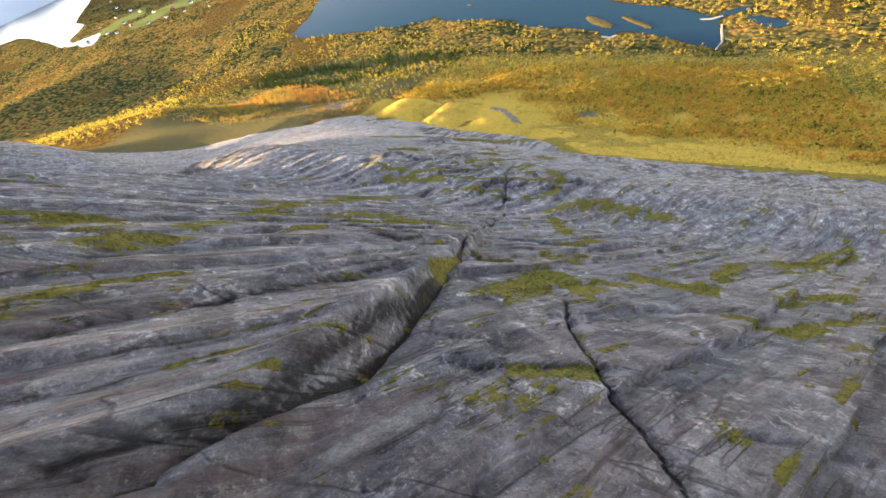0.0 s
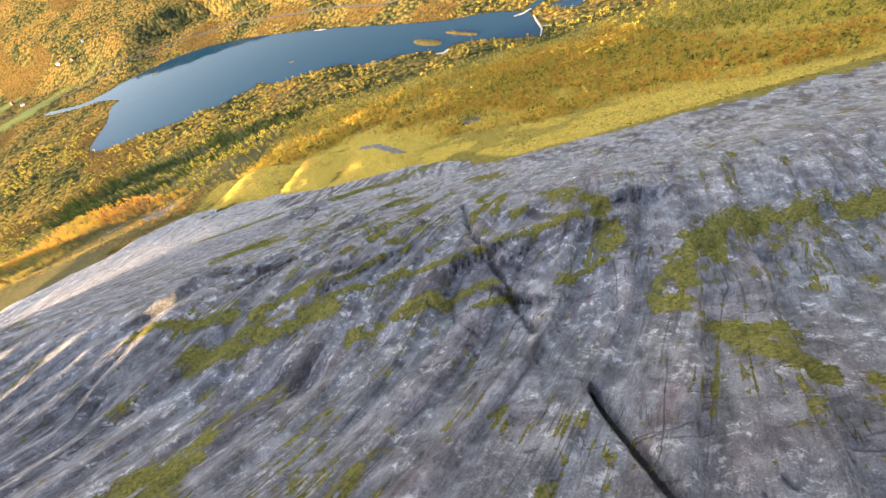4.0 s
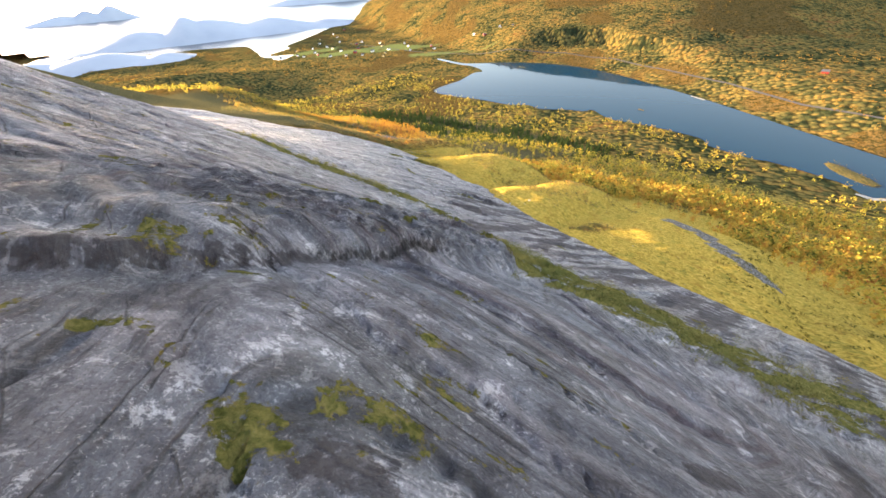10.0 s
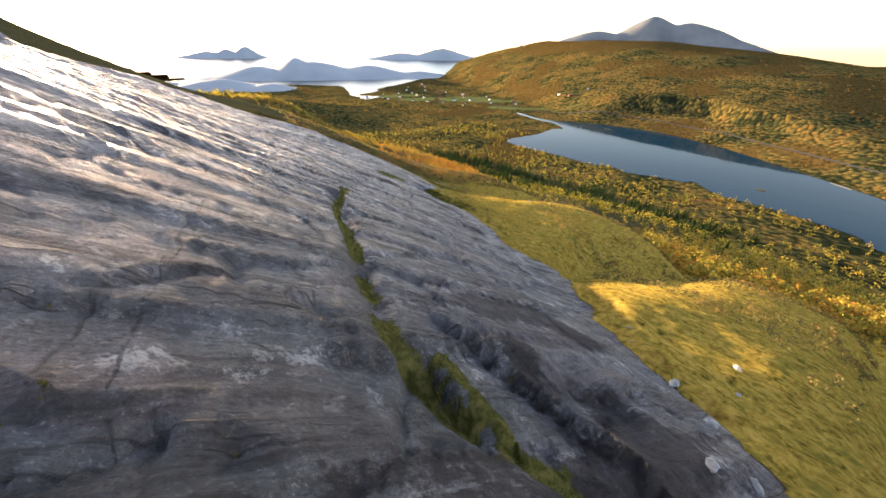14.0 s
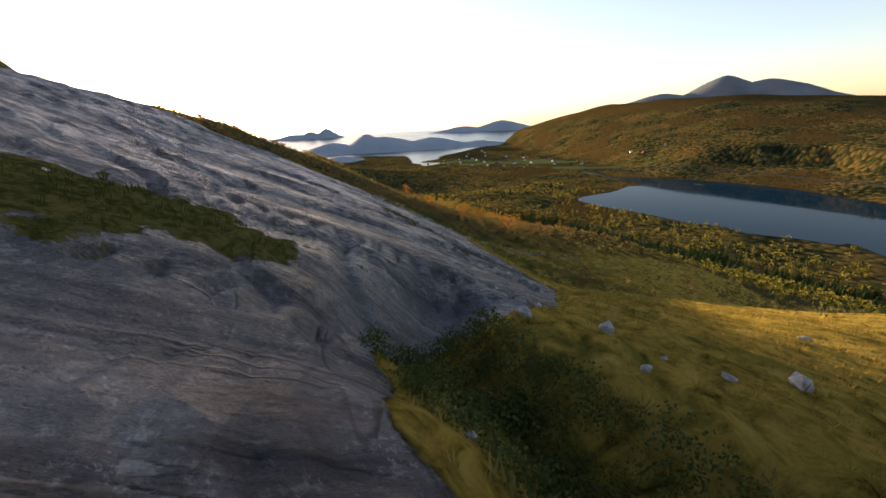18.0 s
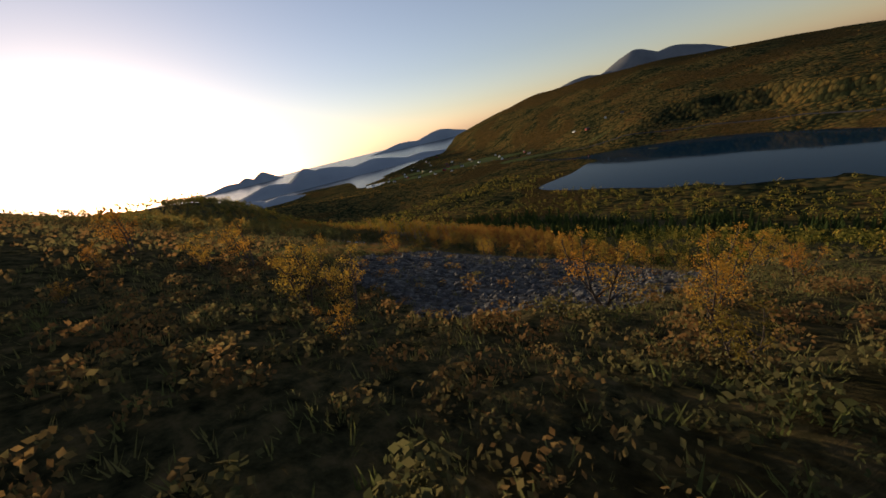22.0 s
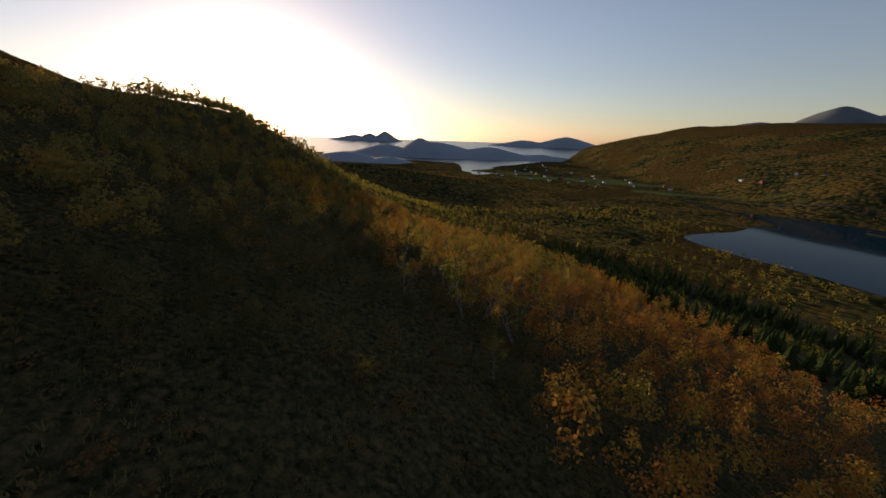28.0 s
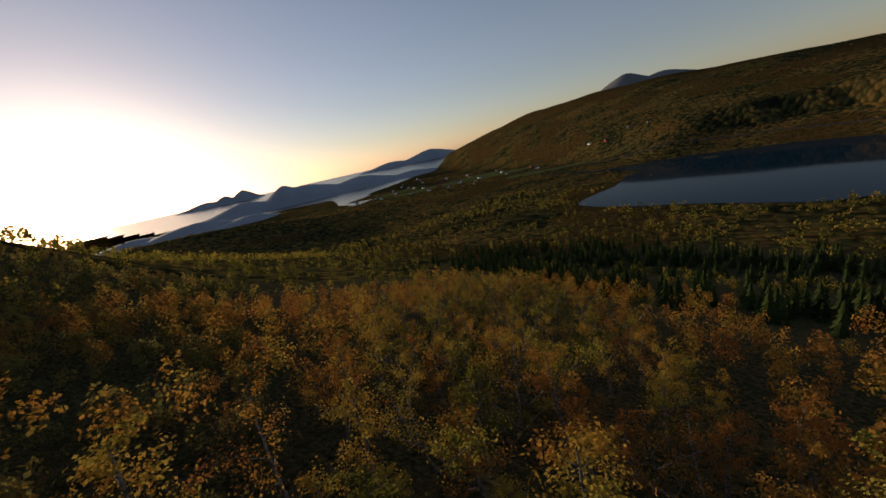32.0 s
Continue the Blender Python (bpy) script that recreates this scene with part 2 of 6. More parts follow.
    return (z, lip, own, own2) if joints else z


def line_gap(u, v, pts):
    best = np.full(np.shape(u), 1e9)
    for (ua, va), (ub, vb) in zip(pts, pts[1:]):
        du, dv = ub - ua, vb - va
        k = np.clip(((u - ua) * du + (v - va) * dv) / (du * du + dv * dv), 0, 1)
        best = np.minimum(best, np.hypot(u - ua - k * du, v - va - k * dv))
    return best


def side_gap(u, v, pts):
    """Signed distance to a line, plus on its left hand; far beyond its ends it grows without bound."""
    best, sign = np.full(np.shape(u), 1e9), np.ones(np.shape(u))
    for (ua, va), (ub, vb) in zip(pts, pts[1:]):
        du, dv = ub - ua, vb - va
        k = np.clip(((u - ua) * du + (v - va) * dv) / (du * du + dv * dv), 0, 1)
        d = np.hypot(u - ua - k * du, v - va - k * dv)
        nearer = d < best
        best = np.where(nearer, d, best)
        sign = np.where(nearer, np.sign(du * (v - va) - dv * (u - ua)), sign)
    return best * sign


# lips of the slab: line, height, and how far the step fades out behind
LEDGES_HIGH = [([(11.9, 10.4), (13.9, 5.9), (15.8, 2.7), (16.7, 0.7), (17.4, -1.1)], 0.5, 1.6), ([(9.3, 10.8), (8.7, 6.7), (8.3, 2.4), (8.3, 0.2), (9.2, -1.4), (10.2, -2.6)], 0.9, 1.5), ([(28.2, 5.5), (28.4, 3.8), (26.8, 1.4)], 0.8, 2.5), ([(9.9, 3.9), (11.6, 2), (13.1, 0.2), (15.6, -1.5)], 0.35, 1.5), ([(-1.9, 6.2), (0.8, 5.3), (3.7, 4.5)], 0.35, 1.2), ([(-25.9, 23.2), (-16.3, 17.5), (-12.4, 17.4), (-5.8, 14.9), (-0.3, 10.8)], 0.3, 1.5), ([(12.5, 14.8), (12.4, 10.9), (13.7, 9.1), (14, 8.3), (14.8, 7.3)], 0.4, 1.5), ([(-41.9, 69.3), (-27.8, 62.2), (-8.8, 41.9), (0.7, 30.7)], 0.3, 1.5), ([(17.5, 27), (20.6, 23.4), (22.8, 21.2), (25, 19.6)], 0.55, 1.2), ([(17.1, 22.8), (18, 21.3), (19, 19.7), (20.2, 19), (20.6, 18.3)], 0.55, 1), ([(15.8, 20.6), (16.3, 19.3), (16.9, 18.3), (18.4, 17.6)], 0.5, 0.9), ([(13.1, 21.4), (13.1, 19.6), (13.7, 18.7), (14.5, 18)], 0.45, 0.9), ([(5.9, 20.5), (7.9, 20.4), (9.4, 21), (11.3, 22.9)], 0.3, 1), ([(-3.5, 27.2), (-0.1, 26.9), (2.9, 27.1), (5.3, 29.2), (9, 27.5)], 0.3, 1.2), ([(-21.4, 45.8), (-9.1, 40), (-3, 35.5), (4.4, 34.7), (9.4, 33.7)], 0.35, 2.5), ([(20.6, 74), (25, 73), (27.2, 68.6)], 1, 2.5)]
LEDGES_LOW = [([(17.6, 66), (19.3, 67.3)], 0.8, 2), ([(6.5, 74.3), (9.8, 74.7), (14.1, 74.3), (18.3, 72.6)], 0.7, 3), ([(-0.2, 78.3), (2.2, 78.8), (5.4, 77.3)], 0.9, 3), ([(52.4, 86.5), (60.9, 86.9), (63.7, 81.2), (68.8, 79.8)], 1, 3), ([(33, 78.8), (36.5, 77.2), (39.2, 76.3), (41.4, 75.4)], 0.5, 1.5), ([(25.3, 86.2), (28, 82.2), (29.1, 80.3), (30.5, 79.1), (32.1, 77.5)], 0.4, 1.2), ([(28.7, 97.5), (32.5, 91.1), (34, 87.6), (35.9, 85.2), (37.9, 83), (39.9, 81.7)], 0.35, 1.2), ([(28.8, 98.3), (31.7, 94.3), (33.5, 91.5), (35.2, 89.8), (36.8, 88.6), (38.3, 87.5)], 0.5, 1.5), ([(47.5, 112), (47.3, 109.6), (47.2, 106.4), (47.6, 103.5), (47.4, 101.5)], 0.8, 2), ([(43.9, 104.1), (44.3, 103.1), (44.7, 102.1), (45.3, 101.3)], 0.6, 2), ([(38.9, 109.4), (41, 108.6), (41.3, 106.6)], 0.6, 1.5), ([(72.6, 145), (71.7, 137.4), (70.5, 132.4), (69.5, 129.6), (69.2, 127.8)], 0.5, 1.6), ([(105.3, 177.3), (103.4, 172.4), (104, 171.1), (104, 169.2)], 0.3, 0.8), ([(110.9, 171.5), (110.9, 168.8), (111.8, 167.9), (110.6, 167)], 0.25, 0.8), ([(100.1, 177.1), (99.8, 174.3), (99.3, 172.2), (98.9, 171.6)], 0.3, 0.8), ([(108.3, 186.3), (109.4, 186.3), (109.7, 185)], 0.5, 2), ([(104.8, 190.1), (108.1, 189.5), (110.8, 188.8)], 0.6, 2), ([(107.6, 196.7), (107.7, 195.1), (109.4, 191.9)], 0.5, 1.5)]
LEDGES = LEDGES_HIGH + LEDGES_LOW
CLEFTS = [([(16.4, 55), (15.3, 42), (13.7, 29.5), (12.4, 23.5), (11.0, 19.5), (9.9, 14.5), (9.0, 9.5), (7.8, 5.4), (7.5, 2.3), (7.8, 0.4), (8.6, -2), (8.2, -8)], 0.36, 1.7),
          ([(-0.3, 13), (-0.5, 10.3), (-1.4, 7.6), (-2.6, 4.8), (-3.6, 3.2), (-4.6, 1), (-7, -6)], 0.18, 0.6),
          ([(22.3, 90), (22, 82.5), (21.7, 76.9), (20.4, 74.8), (20.4, 72), (19.7, 69.6), (19.2, 66), (18.5, 62)], 0.40, 1.1),
          ([(180, 222), (181, 232)], 0.22, 0.4), ([(183.2, 220), (184.6, 231)], 0.22, 0.5), ([(178.5, 221), (178.3, 231)], 0.18, 0.4),
          ([(136, 190.4), (121.3, 187.4), (116.4, 186.3), (111, 185.4), (107.7, 185.9), (103, 188.5)], 0.5, 0.7),
          ([(99, 171.5), (97, 173), (94, 175.2)], 1.2, 0.5), ([(1.5, 4.2), (1.2, 1.5), (1.7, -2)], 0.10, 0.3), ([(2.3, 7.5), (3.2, 4)], 0.10, 0.25), ([(10.8, 21.6), (9.8, 20.7), (8.4, 20.0), (6.6, 20.2)], 0.16, 0.4)]


def height(u, v, fine=True):
    x, y = to_xy(u, v)
    z = np.interp(bent(u, v), VS, GS)
    # the face rounds off to the side
    z = z - 0.25 * np.clip(205 - v, 0, 160) * step(110, 240, u) * (1 - step(270, 400, u))
    z = z + np.maximum(far_hill(x, y), -20)
    z = z + mound(x, y, -840, 727, 190, 120, 60, 36)
    # the slab beside the long cleft stands above its neighbour
    z = z + step(46, 34, v) * (2.2 * step(7.6, 8.6, u - 0.19 * (v - 5)) - 1.2) * step(40, 26, np.abs(u - 8))
    z = z + 1.7 * bulge(u, v)
    # a spur higher up, towards the sun, and a rib, added to block it
    z = z + 13 * step(240, 300, u) * step(112, 84, v) + 1.9 * np.exp(-(line_gap(u, v, [(62, 84), (66, 68)]) / 3.5) ** 2)
    # the face falls away to the side of the start, and rises a little under the last wood
    z = z - 3.0 * step(12, -25, u) * step(40, 62, v) * step(135, 110, v) - 2.0 * step(64, 46, u) * step(136, 146, v) * step(170, 158, v)
    z = z + 3.0 * np.exp(-((u - 352) / 42) ** 2 - ((v - 298) / 34) ** 2)
    # a wooded shoulder beside the way out
    z = z + 7 * np.exp(-((u - 490) / 85) ** 2 - ((v - 222) / 62) ** 2)
    for hu, hv, ru, rv, h in ((470, 245, 70, 35, 11), (470, 160, 80, 45, -3), (560, 230, 70, 60, 6)):
        z = z + h * np.exp(-((u - hu) / ru) ** 2 - ((v - hv) / rv) ** 2)
    z = z - 0.20 * np.clip(195 - v, 0, 400) * step(330, 480, u)
    # broad unevenness of the open slopes
    slope = step(600, 380, v)
    z = z + slope * (fbm(u / 70, v / 70, 3, 51) - 0.5) * 5.0 * step(225, 330, v)
    # grassy lobes along the foot: broad, flat-topped, with narrow gullies between
    lobes = ((66, 230, 24, 42, 5.5), (111, 241, 15.5, 38, 7.0), (155, 253, 21, 33, 7.5), (203, 263, 25, 25, 4.5))
    for lu, lv, ru, rv, h in lobes:
        q = ((u - lu - 0.10 * (v - lv)) / ru) ** 4 + ((v - lv) / rv) ** 4
        z = z + (h + 0.13 * (v - lv)) * np.exp(-q) * step(-0.6, 3, -rock_edge(u, v))
    for pts in ([(41, 188), (45, 225), (48, 262)], [(90, 194), (94, 212), (100, 245), (100, 268)], [(124, 208), (131, 224), (144, 256)]):
        z = z - 2.4 * np.exp(-(line_gap(u, v, pts) / 3.2) ** 2) * step(-0.6, 4, -rock_edge(u, v))
    z = z - 1.7 * np.exp(-(line_gap(u, v, [(171, 219), (167, 216.6), (163.5, 217.6), (159, 219.5), (153, 222.5)]) / 1.7) ** 2)
    if fine:
        e = rock_edge(u, v)
        rock = step(-1.0, 2.0, e) * (u < 420)
        u, v = np.atleast_1d(u), np.atleast_1d(v)
        z = z + rock * (strata(u, v) + 0.22 * moss_at(u, v))
        for pts, half, deep in CLEFTS:
            z = z - deep * np.exp(-(line_gap(u, v, pts) / half) ** 2) * rock
        rough = (1 - rock) * step(520, 420, v)
        z = z + rough * (0.55 * (fbm(u / 3.5, v / 3.5, 3, 61) - 0.5) + 0.3 * (fbm(u / 0.9, v / 0.9, 2, 62) - 0.5))
    return z


def ground_z(x, y):
    u, v = to_uv(np.asarray(x, float), np.asarray(y, float))
    return height(u, v) if np.ndim(u) else height(u, v)[0]


# ---- materials ----
def material(name):
    m = bpy.data.materials.new(name)
    m.use_nodes = True
    n = m.node_tree.nodes
    return m, n, m.node_tree.links.new, n["Principled BSDF"]


def noise_node(n, link, scale, detail=4.0, rough=0.55, vec=None, distort=0.0):
    t = n.new("ShaderNodeTexNoise")
    t.inputs["Scale"].default_value, t.inputs["Detail"].default_value = scale, detail
    t.inputs["Roughness"].default_value, t.inputs["Distortion"].default_value = rough, distort
    if vec is not None:
        link(vec, t.inputs["Vector"])
    return t.outputs["Fac"]


def ramp(n, link, fac, stops):
    r = n.new("ShaderNodeValToRGB")
    while len(r.color_ramp.elements) < len(stops):
        r.color_ramp.elements.new(0.5)
    for el, (p, c) in zip(r.color_ramp.elements, stops):
        el.position, el.color = p, (*c, 1) if len(c) == 3 else c
    link(fac, r.inputs[0])
    return r.outputs[0]


def mix(n, link, fac, a, b, mode="MIX"):
    m = n.new("ShaderNodeMix")
    m.data_type, m.blend_type = "RGBA", mode
    for sock, val in ((m.inputs[0], fac), (m.inputs[6], a), (m.inputs[7], b)):
        if isinstance(val, (int, float)):
            sock.default_value = val
        elif isinstance(val, tuple):
            sock.default_value = (*val, 1)
        else:
            link(val, sock)
    return m.outputs[2]


def calc(n, link, op, a, b=0.0, c=0.0):
    m = n.new("ShaderNodeMath")
    m.operation = op
    for sock, val in zip(m.inputs, (a, b, c)):
        if isinstance(val, (int, float)):
            sock.default_value = val
        else:
            link(val, sock)
    return m.outputs[0]


def span(n, link, val, a, b, lo=0.0, hi=1.0):
    m = n.new("ShaderNodeMapRange")
    m.interpolation_type = "SMOOTHSTEP"
    for sock, x in zip(m.inputs[1:5], (a, b, lo, hi)):
        sock.default_value = x
    link(val, m.inputs[0])
    return m.outputs[0]


def attr(n, name):
    a = n.new("ShaderNodeAttribute")
    a.attribute_name = name
    return a.outputs["Fac"]


def place(n, link, turn, scale):
    """Object coordinates, turned about z by the degrees given, then stretched."""
    t, m1, m2 = n.new("ShaderNodeTexCoord"), n.new("ShaderNodeMapping"), n.new("ShaderNodeMapping")
    m1.inputs["Rotation"].default_value = (0, 0, radians(turn))
    m2.inputs["Scale"].default_value = scale
    link(t.outputs["Object"], m1.inputs["Vector"])
    link(m1.outputs[0], m2.inputs["Vector"])
    return m2.outputs[0]


def ground_material():
    m, n, link, bsdf = material("ground_cover")
    flat = place(n, link, 0, (1, 1, 1))
    # x runs across the fall line, y down it
    across = place(n, link, 25.5, (1.0, 0.16, 1.0))
    fine = noise_node(n, link, 2.2, 6, 0.65, flat)
    broad = noise_node(n, link, 0.09, 4, 0.6, flat)
    mid = noise_node(n, link, 0.45, 5, 0.6, flat)
    thin = noise_node(n, link, 2.6, 5, 0.6, across, 0.2)
    # rock: grey slate in thin beds, a pale weathered skin, dark joints, water stains and painted shade
    def beds(sx, sy):
        c = n.new("ShaderNodeCombineXYZ")
        link(calc(n, link, "MULTIPLY", attr(n, "bed"), sx), c.inputs[0])
        link(calc(n, link, "MULTIPLY", attr(n, "fall"), sy), c.inputs[1])
        return c.outputs[0]

    grain = noise_node(n, link, 9.0, 8, 0.80, flat, 0.5)
    bed1 = noise_node(n, link, 1.0, 9, 0.72, beds(0.36, 0.10), 0.8)
    bed2 = noise_node(n, link, 1.0, 8, 0.72, beds(1.5, 0.26), 0.7)
    bed3 = noise_node(n, link, 1.0, 5, 0.65, beds(6.5, 1.0), 0.4)
    tint = attr(n, "plate")
    rock = ramp(n, link, bed1, [(0.28, (0.060, 0.062, 0.070)), (0.44, (0.112, 0.115, 0.126)), (0.56, (0.158, 0.160, 0.172)), (0.74, (0.25, 0.247, 0.252))])
    rock = mix(n, link, span(n, link, tint, 0.35, 0.85, 0.0, 0.50), rock, (0.148, 0.128, 0.138))
    rock = mix(n, link, span(n, link, tint, 0.45, 0.15, 0.0, 0.50), rock, (0.108, 0.120, 0.136))
    rock = mix(n, link, span(n, link, broad, 0.50, 0.66, 0.0, 0.35), rock, (0.110, 0.114, 0.098))
    rock = mix(n, link, span(n, link, bed2, 0.54, 0.64, 0.0, 0.52), rock, (0.045, 0.042, 0.047))
    rock = mix(n, link, span(n, link, bed2, 0.43, 0.34, 0.0, 0.35), rock, (0.40, 0.395, 0.40))
    rock = mix(n, link, span(n, link, bed3, 0.54, 0.62, 0.0, 0.42), rock, (0.060, 0.054, 0.056))
    # pale crust in ragged flecks, dark lichen between
    crust = noise_node(n, link, 0.75, 13, 0.80, flat, 0.25)
    where = span(n, link, noise_node(n, link, 0.14, 4, 0.6, flat, 0.6), 0.36, 0.56)
    pale = calc(n, link, "MULTIPLY", span(n, link, crust, 0.545, 0.580), where)
    rock = mix(n, link, calc(n, link, "MULTIPLY", pale, 0.60), rock, (0.50, 0.49, 0.49))
    knob = attr(n, "knob")
    dark = calc(n, link, "MULTIPLY", span(n, link, noise_node(n, link, 1.3, 12, 0.78, flat, 0.3), 0.48, 0.41), calc(n, link, "ADD", 0.12, calc(n, link, "MULTIPLY", knob, 0.36)))
    rock = mix(n, link, dark, rock, (0.045, 0.042, 0.046))
    rock = mix(n, link, span(n, link, grain, 0.53, 0.60, 0.0, 0.60), rock, (0.052, 0.048, 0.051))
    rock = mix(n, link, span(n, link, grain, 0.45, 0.37, 0.0, 0.58), rock, (0.44, 0.43, 0.43))
    stain = span(n, link, noise_node(n, link, 1.0, 7, 0.70, beds(0.30, 0.06), 1.2), 0.54, 0.63)
    rock = mix(n, link, calc(n, link, "MULTIPLY", stain, 0.60), rock, (0.090, 0.062, 0.066))

    # weathering: darker and lighter reaches of the same stone
    depth = ramp(n, link, noise_node(n, link, 0.42, 9, 0.70, flat, 0.5), [(0.36, (0.46, 0.445, 0.455)), (0.50, (0.88, 0.865, 0.865)), (0.62, (1.34, 1.31, 1.29))])
    rock = mix(n, link, 1.0, rock, depth, "MULTIPLY")
    # long joints that wander with the beds, and short ones across them
    def seams(sx, sy, width, seed):
        c = n.new("ShaderNodeVectorMath")
        c.inputs[1].default_value = (seed, seed * 0.7, 0)
        link(beds(sx, sy), c.inputs[0])
        away = calc(n, link, "ABSOLUTE", calc(n, link, "SUBTRACT", noise_node(n, link, 1.0, 4, 0.52, c.outputs[0], 0.15), 0.5))
        return calc(n, link, "MULTIPLY", span(n, link, away, 0.0, width, 1.0, 0.0), span(n, link, noise_node(n, link, 0.11, 3, 0.6, flat, seed * 0.01), 0.40, 0.52)), span(n, link, away, 0.0, width * 3.2, 1.0, 0.0)

    seam_a, by_a = seams(0.22, 0.022, 0.012, 3.0)
    seam_b, by_b = seams(0.55, 0.10, 0.014, 11.0)
    seam_c, by_c = seams(0.06, 0.30, 0.010, 23.0)
    joint = calc(n, link, "MAXIMUM", seam_a, calc(n, link, "MAXIMUM", calc(n, link, "MULTIPLY", seam_b, span(n, link, mid, 0.47, 0.55)), calc(n, link, "MULTIPLY", seam_c, span(n, link, mid, 0.53, 0.47))))
    rock = mix(n, link, calc(n, link, "MULTIPLY", joint, 0.62), rock, (0.022, 0.020, 0.020))
    # shade of clefts and ledge lips painted near-black, with the damp pool
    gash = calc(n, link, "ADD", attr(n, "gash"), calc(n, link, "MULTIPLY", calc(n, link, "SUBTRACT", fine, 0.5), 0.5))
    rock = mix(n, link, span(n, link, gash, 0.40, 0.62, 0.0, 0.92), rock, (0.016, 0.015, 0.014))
    # damp streaks, and the shade of hollows and overhangs painted with them
    wet_shade = attr(n, "wet_shade")
    rock = mix(n, link, span(n, link, calc(n, link, "ADD", wet_shade, calc(n, link, "MULTIPLY", calc(n, link, "ADD", calc(n, link, "SUBTRACT", bed2, 0.5), calc(n, link, "SUBTRACT", fine, 0.5)), 1.9)), 0.34, 0.54, 0.0, 0.74), rock, (0.036, 0.030, 0.030))
    # open ground
    heath = ramp(n, link, mid, [(0.28, (0.018, 0.018, 0.009)), (0.44, (0.056, 0.042, 0.016)), (0.56, (0.120, 0.070, 0.024)), (0.75, (0.080, 0.064, 0.022))])
    heath = mix(n, link, span(n, link, broad, 0.45, 0.62, 0.0, 0.6), heath, (0.080, 0.043, 0.010))
    heath = mix(n, link, span(n, link, noise_node(n, link, 0.17, 4, 0.7, flat), 0.47, 0.60, 0.0, 0.85), heath, (0.020, 0.020, 0.007))
    tuft = noise_node(n, link, 1.3, 8, 0.72, flat, 0.6)
    grass = ramp(n, link, tuft, [(0.34, (0.040, 0.036, 0.008)), (0.43, (0.18, 0.128, 0.024)), (0.54, (0.33, 0.222, 0.044)), (0.70, (0.42, 0.290, 0.080))])
    rusty = noise_node(n, link, 0.30, 6, 0.70, flat, 0.5)
    grass = mix(n, link, span(n, link, rusty, 0.54, 0.64, 0.0, 0.55), grass, (0.160, 0.085, 0.018))
    grass = mix(n, link, span(n, link, rusty, 0.46, 0.37, 0.0, 0.60), grass, (0.105, 0.105, 0.022))
    # greener grass, also painted darker for the shaded strip below the face
    grass = mix(n, link, span(n, link, attr(n, "lush_shade"), 0.3, 0.8, 0.0, 0.70), grass, ramp(n, link, tuft, [(0.35, (0.024, 0.027, 0.010)), (0.65, (0.105, 0.096, 0.030))]))
    moss = ramp(n, link, noise_node(n, link, 3.2, 7, 0.72, flat, 0.5), [(0.28, (0.018, 0.026, 0.005)), (0.42, (0.064, 0.064, 0.018)), (0.54, (0.128, 0.112, 0.034)), (0.64, (0.17, 0.135, 0.048)), (0.76, (0.12, 0.075, 0.034))])
    field = ramp(n, link, mid, [(0.3, (0.080, 0.096, 0.028)), (0.7, (0.125, 0.142, 0.050))])
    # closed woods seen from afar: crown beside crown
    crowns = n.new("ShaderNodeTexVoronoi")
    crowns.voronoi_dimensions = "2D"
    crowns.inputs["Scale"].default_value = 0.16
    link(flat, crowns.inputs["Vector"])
    tone = n.new("ShaderNodeSeparateColor")
    link(crowns.outputs["Color"], tone.inputs[0])
    patch = noise_node(n, link, 0.012, 5, 0.65, flat, 0.4)
    shade = calc(n, link, "ADD", calc(n, link, "MULTIPLY", tone.outputs[0], 0.45), calc(n, link, "ADD", calc(n, link, "MULTIPLY", patch, 1.5), -0.45))
    canopy = ramp(n, link, shade, [(0.20, (0.014, 0.020, 0.010)), (0.38, (0.042, 0.044, 0.017)), (0.54, (0.092, 0.074, 0.024)), (0.74, (0.160, 0.102, 0.028)), (0.94, (0.13, 0.062, 0.022))])
    # shade between the crowns painted in as near-black gaps
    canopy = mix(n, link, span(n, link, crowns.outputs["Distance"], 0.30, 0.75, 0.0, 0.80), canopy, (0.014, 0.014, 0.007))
    floor = ramp(n, link, fine, [(0.32, (0.014, 0.015, 0.008)), (0.48, (0.058, 0.054, 0.025)), (0.60, (0.11, 0.085, 0.038)), (0.74, (0.16, 0.12, 0.06))])
    scree = ramp(n, link, fine, [(0.3, (0.024, 0.022, 0.020)), (0.48, (0.080, 0.074, 0.066)), (0.60, (0.17, 0.16, 0.145)), (0.72, (0.26, 0.245, 0.22))])
    col = heath
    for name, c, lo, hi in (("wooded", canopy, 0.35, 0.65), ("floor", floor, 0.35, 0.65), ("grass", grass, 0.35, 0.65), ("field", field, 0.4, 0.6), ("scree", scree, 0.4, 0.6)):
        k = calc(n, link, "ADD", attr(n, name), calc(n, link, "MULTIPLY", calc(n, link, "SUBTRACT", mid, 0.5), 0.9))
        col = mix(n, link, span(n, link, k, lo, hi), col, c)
    edge = calc(n, link, "ADD", attr(n, "rock"), calc(n, link, "MULTIPLY", calc(n, link, "SUBTRACT", fine, 0.5), 0.5))
    is_rock = span(n, link, edge, 0.44, 0.56)
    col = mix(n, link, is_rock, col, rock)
    creep = calc(n, link, "MULTIPLY", calc(n, link, "MAXIMUM", by_a, calc(n, link, "MULTIPLY", by_b, 0.8)), span(n, link, noise_node(n, link, 0.22, 5, 0.65, flat), 0.50, 0.60))
    creep = calc(n, link, "MULTIPLY", creep, span(n, link, attr(n, "fall"), 165.0, 110.0, 0.15, 0.8))
